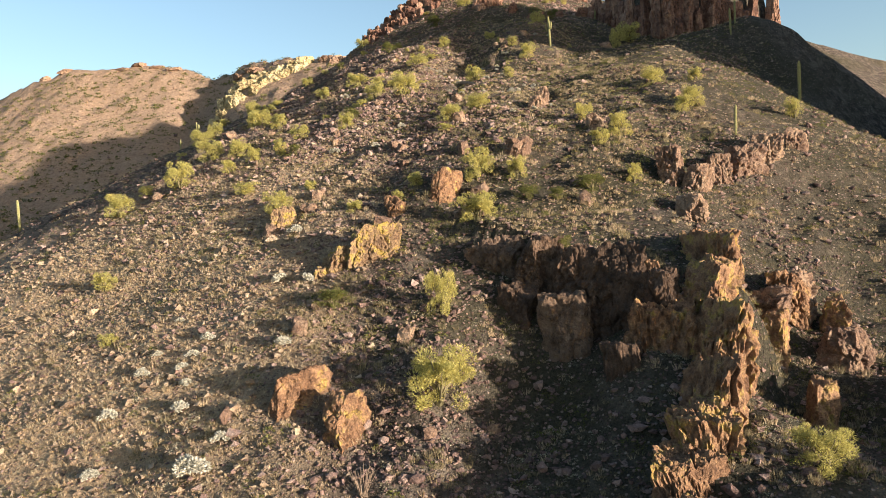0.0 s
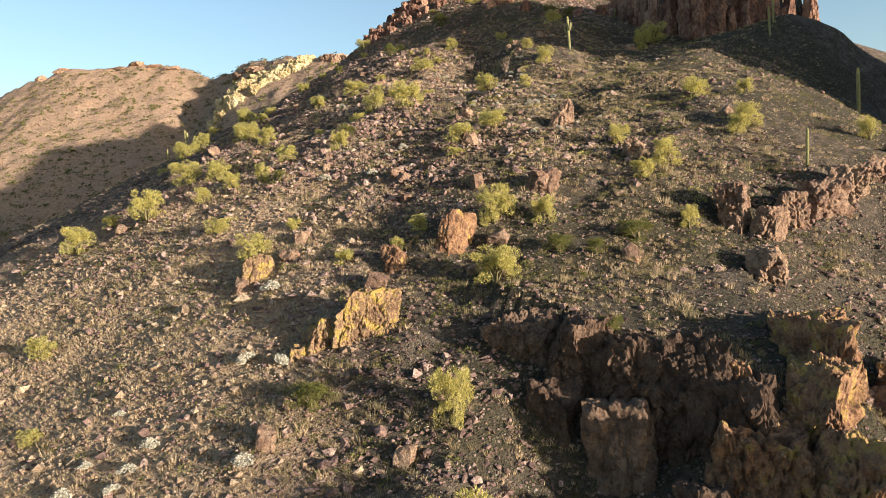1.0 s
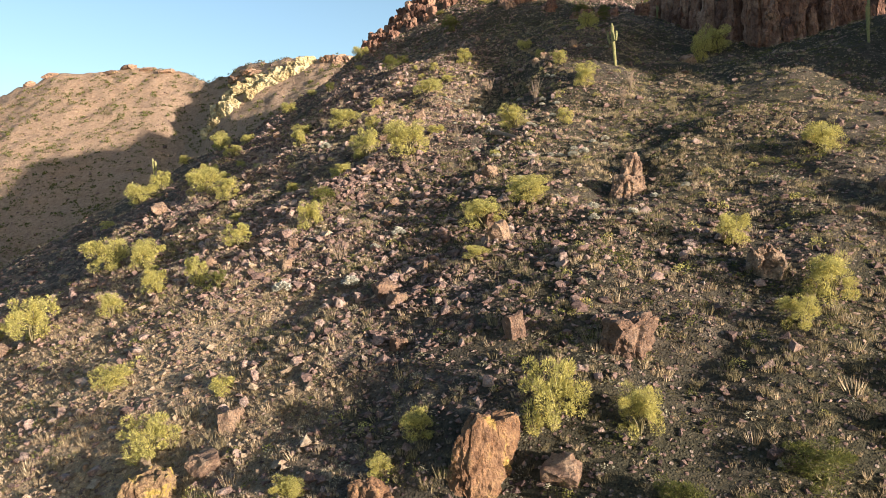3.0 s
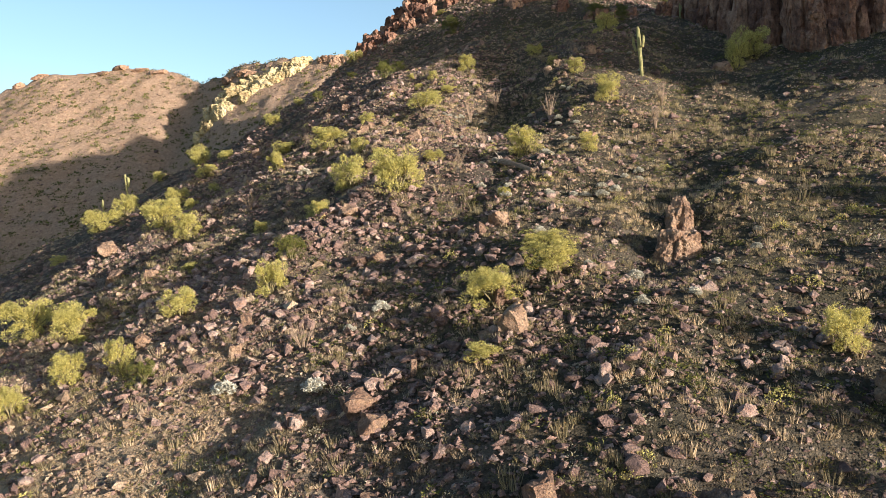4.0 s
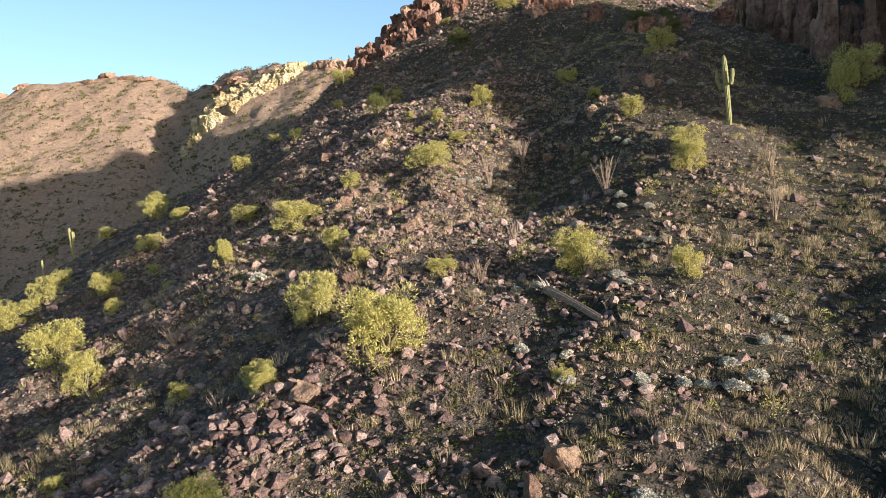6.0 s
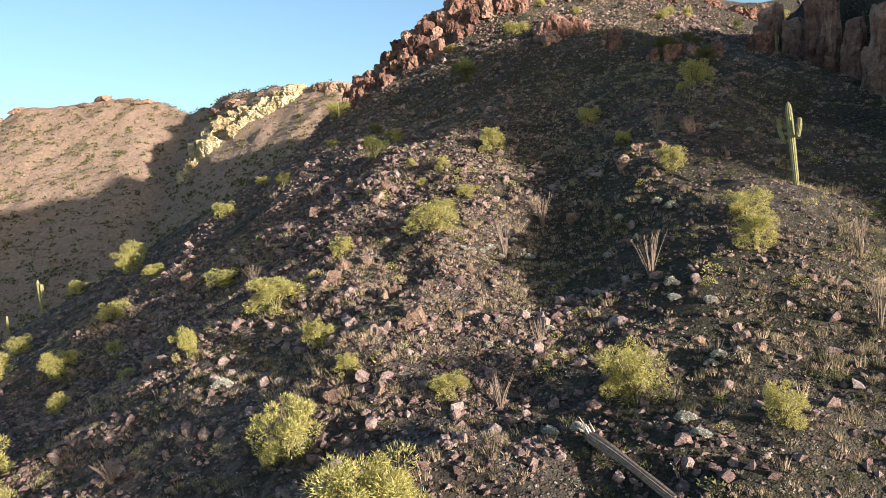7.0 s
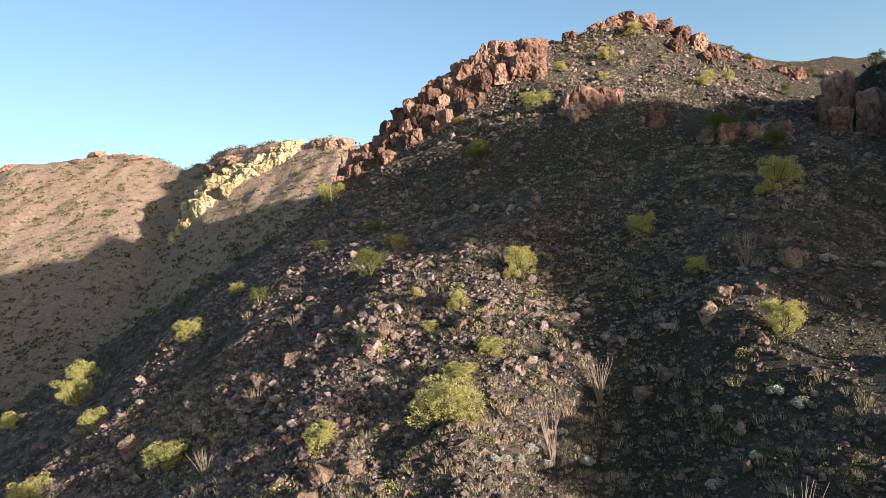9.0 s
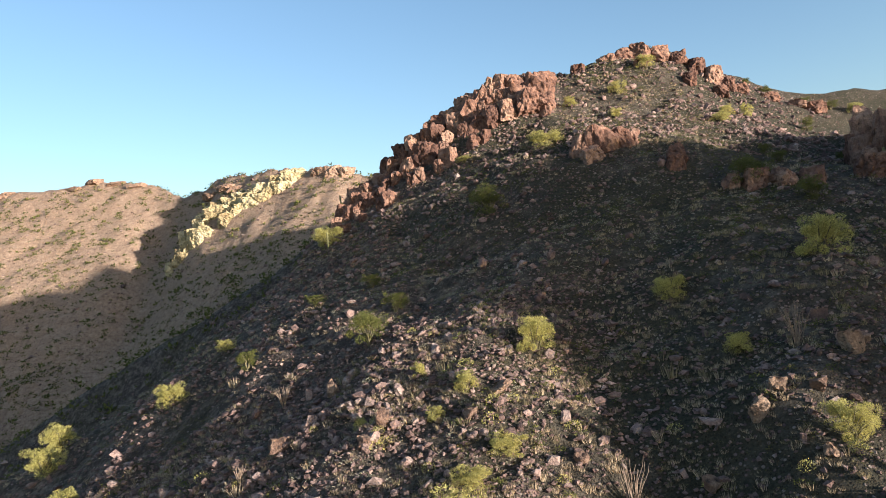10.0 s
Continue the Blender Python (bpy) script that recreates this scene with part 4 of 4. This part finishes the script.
DOMES = [dome_mesh("brittlebush", 900 + k) for k in range(4)]
BRITTLES = [
    [(4.0, 108.2, 0.7), (3.2, 109.3, 0.6), (1.6, 107.9, 0.8), (2.2, 107.6, 0.6), (1.1, 107.2, 0.6), (11.5, 106.4, 0.8), (12.0, 105.4, 0.8), (9.4, 92.8, 0.6), (20.0, 110.6, 0.8), (19.6, 112.8, 0.7), (17.7, 113.6, 0.9), (3.8, 98.1, 0.5), (9.7, 104.6, 0.5), (8.0, 104.3, 0.6), (0.9, 97.0, 0.6), (1.5, 98.6, 0.6), (6.6, 101.9, 0.5), (6.6, 100.8, 0.6), (10.8, 96.6, 0.7), (9.5, 97.6, 0.7), (0.5, 106.8, 0.6), (0.0, 106.5, 0.6), (9.4, 107.3, 0.6), (7.3, 88.1, 0.8), (2.4, 85.5, 0.8), (4.1, 84.3, 0.7), (8.6, 82.3, 0.8), (9.5, 81.8, 1.0), (7.9, 82.5, 0.7), (9.8, 83.1, 0.8)],
    [(3.7, 83.0, 0.9), (12.9, 85.8, 0.8), (12.5, 84.6, 0.7), (11.4, 83.8, 0.6), (2.7, 90.4, 0.7), (3.7, 90.0, 0.7), (-12.2, 98.6, 1.1), (9.8, 93.0, 0.7), (9.7, 98.4, 0.8), (-3.3, 72.3, 1.0), (-5.8, 67.9, 1.2), (-9.9, 69.1, 1.3), (10.1, 67.9, 0.7), (12.5, 71.6, 0.6), (15.7, 74.6, 0.6), (8.7, 71.8, 1.0), (8.0, 67.8, 0.7), (5.1, 77.6, 0.8), (6.6, 71.9, 0.6), (10.4, 82.1, 0.9), (6.4, 82.6, 0.8), (14.6, 72.3, 0.6), (-4.7, 71.5, 0.7), (7.2, 89.2, 0.8), (-15.6, 41.9, 1.0), (-18.2, 43.0, 0.8), (-14.9, 42.9, 1.0), (-11.1, 53.1, 1.3), (-11.0, 46.7, 1.2), (-9.0, 45.8, 1.1)],
    [(-17.7, 45.8, 0.7), (-12.8, 33.1, 2.0), (-14.9, 37.7, 1.2), (-19.6, 38.9, 1.2), (-15.9, 41.0, 0.9), (-9.5, 40.0, 1.2), (-11.8, 34.7, 1.1), (-18.6, 41.6, 1.0), (-18.9, 35.3, 1.0), (-15.2, 39.7, 0.9)],
]
rng = random.Random(5)
for rows in BRITTLES:
    for x, y, w in rows:
        ob = new("brittlebush", DOMES[rng.randrange(4)])
        ob.matrix_world = Matrix.Translation(stand(x, y, 0.04)) @ pose(0, 0, 0, 0, 0, rng.uniform(0, 360)) @ Matrix.Diagonal((w, w, w * rng.uniform(0.6, 0.8), 1))
        tagged(ob, "pale grey brittlebush dome among stones", "shrub", "pale shrubs on the slope")


# ---- ground cover: loose stones, grass, low herbs ----
def merged(name, shapes, places, material, label, category):
    """One mesh of many small pieces. shapes: (verts, faces); places: x, y, z, size xyz, turn, shape index."""
    rows_v, rows_f, base = [], [], 0
    for s, (V, F) in enumerate(shapes):
        sel = places[places[:, 7].astype(int) == s]
        if not len(sel):
            continue
        c, n = np.cos(sel[:, 6]), np.sin(sel[:, 6])
        X = V[None, :, 0] * sel[:, 3, None]
        Y = V[None, :, 1] * sel[:, 4, None]
        Z = V[None, :, 2] * sel[:, 5, None]
        P = np.stack([X * c[:, None] - Y * n[:, None] + sel[:, 0, None], X * n[:, None] + Y * c[:, None] + sel[:, 1, None], Z + sel[:, 2, None]], -1)
        rows_v.append(P.reshape(-1, 3))
        rows_f.append((F[None] + base + (np.arange(len(sel)) * len(V))[:, None, None]).reshape(-1, 3))
        base += len(sel) * len(V)
    V, F = np.concatenate(rows_v), np.concatenate(rows_f)
    me = bpy.data.meshes.new(name)
    me.vertices.add(len(V))
    me.vertices.foreach_set("co", V.astype(np.float32).ravel())
    me.loops.add(F.size)
    me.loops.foreach_set("vertex_index", F.astype(np.int32).ravel())
    me.polygons.add(len(F))
    me.polygons.foreach_set("loop_start", np.arange(0, F.size, 3, dtype=np.int32))
    me.polygons.foreach_set("use_smooth", np.zeros(len(F), bool))
    me.update()
    me.validate()
    me.materials.append(material)
    return tagged(new(name, me), label, category, kind="stuff")


def lumps(seed):
    """An angular broken rock of twenty faces."""
    rng = random.Random(seed)
    bm = bmesh.new()
    bmesh.ops.create_icosphere(bm, subdivisions=1, radius=1.0)
    flat = Vector((rng.gauss(0, 1), rng.gauss(0, 1), rng.gauss(0, 1))).normalized()
    for v in bm.verts:
        v.co *= rng.uniform(0.55, 1.15)
        v.co -= flat * v.co.dot(flat) * rng.uniform(0.2, 0.5)
    bm.verts.ensure_lookup_table()
    V = np.array([v.co[:] for v in bm.verts])
    F = np.array([[v.index for v in f.verts] for f in bm.faces])
    bm.free()
    return V, F


def chips(seed):
    """A split stone: a skewed box of eight corners, turned at random."""
    rng = random.Random(seed)
    V = []
    for sx in (-1, 1):
        for sy in (-1, 1):
            for sz in (-1, 1):
                V.append(Vector((sx * rng.uniform(0.30, 0.75), sy * rng.uniform(0.28, 0.70), sz * rng.uniform(0.2, 0.55))))
    turn = Euler((rng.uniform(0, 6.28), rng.uniform(0, 6.28), rng.uniform(0, 6.28))).to_matrix()
    V = np.array([(turn @ v)[:] for v in V])
    F = [(0, 1, 3), (0, 3, 2), (4, 6, 7), (4, 7, 5), (0, 4, 5), (0, 5, 1), (2, 3, 7), (2, 7, 6), (0, 2, 6), (0, 6, 4), (1, 5, 7), (1, 7, 3)]
    return V, np.array(F)


def blades(seed, count, spread, lean, width):
    g = np.random.default_rng(seed)
    V, F = [], []
    for k in range(count):
        a, r = g.uniform(0, 6.28), spread * math.sqrt(g.random())
        x, y = r * math.cos(a), r * math.sin(a)
        t = g.uniform(0, 6.28)
        dx, dy = math.cos(t) * width, math.sin(t) * width
        h, l = g.uniform(0.6, 1.0), lean * g.uniform(0.3, 1.0)
        V += [(x - dx, y - dy, 0), (x + dx, y + dy, 0), (x + l * math.cos(a), y + l * math.sin(a), h)]
        F.append((3 * k, 3 * k + 1, 3 * k + 2))
    return np.array(V, float), np.array(F)


def cushion(seed, count, size):
    """A low rounded cushion of many small leaves, one unit wide."""
    rng = random.Random(seed)
    V, F = [], []
    for k in range(count):
        d = Vector((rng.gauss(0, 1), rng.gauss(0, 1), abs(rng.gauss(0, 0.9)))).normalized()
        p = Vector((d.x * 0.5, d.y * 0.5, d.z * 0.62)) * rng.uniform(0.45, 1.0) ** 0.5
        a = Vector((rng.gauss(0, 1), rng.gauss(0, 1), rng.gauss(0, 1))).normalized() * size * rng.uniform(0.6, 1.3)
        w = (d + Vector((rng.gauss(0, 0.7), rng.gauss(0, 0.7), 0.5 + rng.gauss(0, 0.5)))).normalized() * size * rng.uniform(0.9, 1.8)
        V += [(p - a * 0.5)[:], (p + a * 0.5)[:], (p + w)[:]]
        F.append((3 * k, 3 * k + 1, 3 * k + 2))
    return np.array(V, float), np.array(F)


def scatter(seed, count, density, box):
    g = np.random.default_rng(seed)
    x = g.uniform(box[0], box[1], count)
    y = g.uniform(box[2], box[3], count)
    keep = g.random(count) < density(x, y)
    x, y = x[keep], y[keep]
    return g, x, y, land(x, y)


def talus(x, y):
    # how stony the slope is
    return np.clip(0.42 + 1.5 * octaves(x, y, 13, 3, 77) + 0.22 * (x < 2) * (y > 60) * (y < 128) - 0.22 * np.clip((x - 2) / 6, 0, 1) * (y < 125), 0.06, 1.0)


def shards(seed):
    """A small split stone of eight faces."""
    rng = random.Random(seed)
    V = np.array([(rng.uniform(0.6, 1.2), rng.uniform(-0.4, 0.4), rng.uniform(-0.3, 0.3)), (rng.uniform(-0.4, 0.4), rng.uniform(0.5, 1.1), rng.uniform(-0.3, 0.3)), (-rng.uniform(0.6, 1.2), rng.uniform(-0.4, 0.4), rng.uniform(-0.3, 0.3)),
                  (rng.uniform(-0.4, 0.4), -rng.uniform(0.5, 1.1), rng.uniform(-0.3, 0.3)), (rng.uniform(-0.5, 0.5), rng.uniform(-0.5, 0.5), rng.uniform(0.45, 0.9)), (0, 0, -0.6)])
    return V, np.array([(0, 1, 4), (1, 2, 4), (2, 3, 4), (3, 0, 4), (1, 0, 5), (2, 1, 5), (3, 2, 5), (0, 3, 5)])


def strew(name, shapes, zones, size, material, label, category, sink, squash=(0.6, 1.0), seed=0, long=1.4):
    """Scatter shapes over several stretches of the slope as one mesh. zones: (count, density, box)."""
    rows = []
    for k, (count, density, box) in enumerate(zones):
        g, x, y, z = scatter(seed + k, count, density, box)
        s = size(g, len(x))
        rows.append(np.stack([x, y, z + s * sink, s * g.uniform(0.8, long, len(x)), s, s * g.uniform(*squash, len(x)), g.uniform(0, 6.28, len(x)), g.integers(0, len(shapes), len(x))], 1))
    return merged(name, shapes, np.concatenate(rows), material, label, category)


def ground_cover():
    near, west, east, upper = (-32, 26, 25, 128), (-56, -32, 30, 150), (26, 52, 40, 150), (-32, 26, 128, 172)
    small = [chips(300 + k) if k % 4 == 0 else shards(300 + k) for k in range(24)]
    big = [lumps(340 + k) for k in range(24)]
    on_flank = lambda x, y: np.clip((-4 - x) / 6, 0, 1) * np.clip((78 - y) / 12, 0, 1)
    stony = lambda x, y: (1 - 0.6 * on_flank(x, y)) * (0.3 + 0.7 * talus(x, y)) * (1 - 0.35 * np.clip((x - 3) / 5, 0, 1)) * (1 - 0.7 * np.exp(-((x - 6.5) / 4) ** 2 - ((y - 35) / 7) ** 2))
    strew("loose_stones", small, [(95000, stony, near), (8000, stony, west), (10000, stony, east), (10000, stony, upper)],
          lambda g, n: 0.085 * np.exp(g.normal(0, 0.5, n)) + 0.03, STONE, "loose pinkish brown stones strewn over the slope", "stones", 0.25, seed=1000)
    band = lambda x, y: np.clip(np.exp(-((x + 10) / 15) ** 2) * (0.36 + 3.2 * octaves(x, y, 6, 3, 78)) * np.clip((128 - y) / 45, 0.3, 1) * (1 - 0.8 * (x < -6) * np.clip((74 - y) / 10, 0, 1)), 0.02, 1)
    strew("talus_rocks", big, [(19000, band, (-30, 8, 56, 128)), (12000, lambda x, y: talus(x, y) ** 1.2 * (1 - 0.75 * on_flank(x, y)), near), (2200, talus, west), (2600, talus, east), (3200, talus, upper), (5000, lambda x, y: 0.5 + 2.0 * octaves(x, y, 8, 3, 66), (-30, 6, 128, 168)), (5200, lambda x, y: 0.75 + 1.5 * octaves(x, y, 6, 3, 67), (4, 44, 146, 170))],
          lambda g, n: np.minimum(0.5, 0.165 * np.exp(g.normal(0, 0.45, n))), STONE, "pinkish purple talus rocks lying in drifts", "rocks", 0.32, seed=1010)
    flank = lambda x, y: np.clip((-3 - x) / 6, 0, 1) * np.clip((84 - y) / 14, 0, 1)
    strew("gravel_stones", small, [(30000, flank, (-42, -3, 25, 84))], lambda g, n: 0.06 * np.exp(g.normal(0, 0.65, n)) + 0.03, GRAVEL, "pale tan gravel and stones on the bare flank", "stones", 0.3, seed=1020)
    # grass
    tufts = [blades(400 + k, 32, 0.34, 0.34, 0.025) for k in range(8)]
    straw = lambda x, y: np.clip(0.34 + 0.5 * np.exp(-((x + 20) / 12) ** 2 - ((y - 50) / 22) ** 2) + 3.0 * octaves(x, y, 3.4, 3, 91) + 0.34 * np.clip((x - 1) / 4, 0, 1) - 0.16 * (y < 52) * (x > 0) * (x < 20), 0.05, 1)
    strew("dry_grass", tufts, [(25000, straw, near), (5000, lambda x, y: np.clip(0.5 + 3 * octaves(x, y, 3, 2, 95), 0, 1), (-24, 6, 96, 125)), (5000, lambda x, y: on_flank(x, y), (-36, -4, 28, 78)), (5000, straw, west), (5000, straw, east), (6000, straw, upper)],
          lambda g, n: 0.33 * np.exp(g.normal(0, 0.32, n)), STRAW, "straw-coloured dry grass tufts between the stones", "grass", -0.06, (0.42, 0.8), 1030, 1.2)
    clumps = [blades(480 + k, 46, 0.40, 0.36, 0.021) for k in range(8)]
    fuzzy = lambda x, y: np.clip(0.55 * np.clip((x + 7) / 9, 0.12, 1) + 2.4 * octaves(x, y, 4, 3, 191), 0.03, 1) * np.clip((150 - y) / 40, 0.3, 1) * (1 - 0.75 * (y < 46) * (x > 1) * (x < 12))
    strew("olive_brown_grass", clumps, [(17000, fuzzy, near), (2000, fuzzy, east), (2500, fuzzy, upper)],
          lambda g, n: 0.38 * np.exp(g.normal(0, 0.28, n)), FUZZ, "soft olive-brown grass clumps covering the slope", "grass", -0.05, (0.55, 0.95), 1070, 1.3)
    herb_small = [cushion(450 + k, 18, 0.17) for k in range(8)]
    green = lambda x, y: np.clip(0.30 + 0.30 * np.clip((x + 4) / 10, -1, 1) + 2.4 * octaves(x, y, 4, 3, 123) + 0.2 * (y > 84), 0.03, 1)
    strew("green_grass", herb_small, [(18000, green, near), (3000, green, west), (5000, green, east), (16000, green, upper)],
          lambda g, n: g.uniform(0.2, 0.55, n), HERB, "short olive-green herbs and grass on the slope", "grass", -0.08, (0.4, 0.75), 1040)
    herb = [cushion(430 + k, 40, 0.13) for k in range(8)]
    grey = lambda x, y: np.clip(0.40 + 2.0 * octaves(x, y, 5, 3, 145), 0.05, 1)
    strew("grey_scrub", herb, [(7500, grey, near), (900, grey, west), (1400, grey, east), (6000, grey, upper)],
          lambda g, n: g.uniform(0.25, 0.65, n), SAGE_LEAF, "low grey-green scrub between the rocks", "scrub", -0.06, (0.5, 0.7), 1050)
    olive = lambda x, y: np.clip(0.32 + 0.26 * np.clip((x + 2) / 8, -1, 1) + 2.0 * octaves(x, y, 5, 3, 155), 0.05, 1)
    strew("olive_scrub", herb, [(7500, olive, near), (1200, olive, west), (1800, olive, east), (3200, olive, upper)],
          lambda g, n: g.uniform(0.3, 0.8, n), OLIVE_LEAF, "small olive-green scrub between the rocks", "scrub", -0.05, (0.6, 0.85), 1060)
    strew("lime_scrub", [cushion(490 + k, 150, 0.07) for k in range(6)], [(330, lambda x, y: np.clip(0.35 + 2.2 * octaves(x, y, 9, 3, 165), 0.05, 1), (-26, 24, 50, 126)), (60, lambda x, y: 0.6 + 0 * x, (-20, 4, 104, 124))],
          lambda g, n: g.uniform(0.45, 1.05, n), GREEN_LEAF, "low yellow-green shrubs dotted over the slope", "shrubs", -0.05, (0.7, 1.0), 1080, 1.2)
    # the far hill and the ravine
    far = (-260, -18, 170, 335)
    on_far = lambda x, y: 0.5 * (far_hill(x, y) > main_hill(x, y) - 6) + 0.3
    g, x, y, z = scatter(8, 9000, on_far, far)
    s = g.uniform(0.6, 2.0, len(x))
    g2, x2, y2, z2 = scatter(18, 5200, lambda x, y: 0.55 + 1.6 * octaves(x, y, 14, 3, 167), (-150, -22, 150, 262))
    x, y, s = np.concatenate([x, x2]), np.concatenate([y, y2]), np.concatenate([s, g2.uniform(0.5, 1.7, len(x2))])
    merged("far_scrub", [cushion(470 + k, 14, 0.32) for k in range(8)], np.stack([x, y, land(x, y) - 0.1, s, s, s * 0.8, g.uniform(0, 6.28, len(x)), g.integers(0, 8, len(x))], 1), OLIVE_LEAF, "scattered scrub on the far hillside", "scrub")
    g, x, y, z = scatter(9, 12000, on_far, far)
    s = 0.22 * np.exp(g.normal(0, 0.5, len(x)))
    merged("far_stones", small, np.stack([x, y, land(x, y) + s * 0.2, s * 1.2, s, s * 0.8, g.uniform(0, 6.28, len(x)), g.integers(0, 18, len(x))], 1), STONE, "rocks strewn over the far hillside", "rocks")


ground_cover()
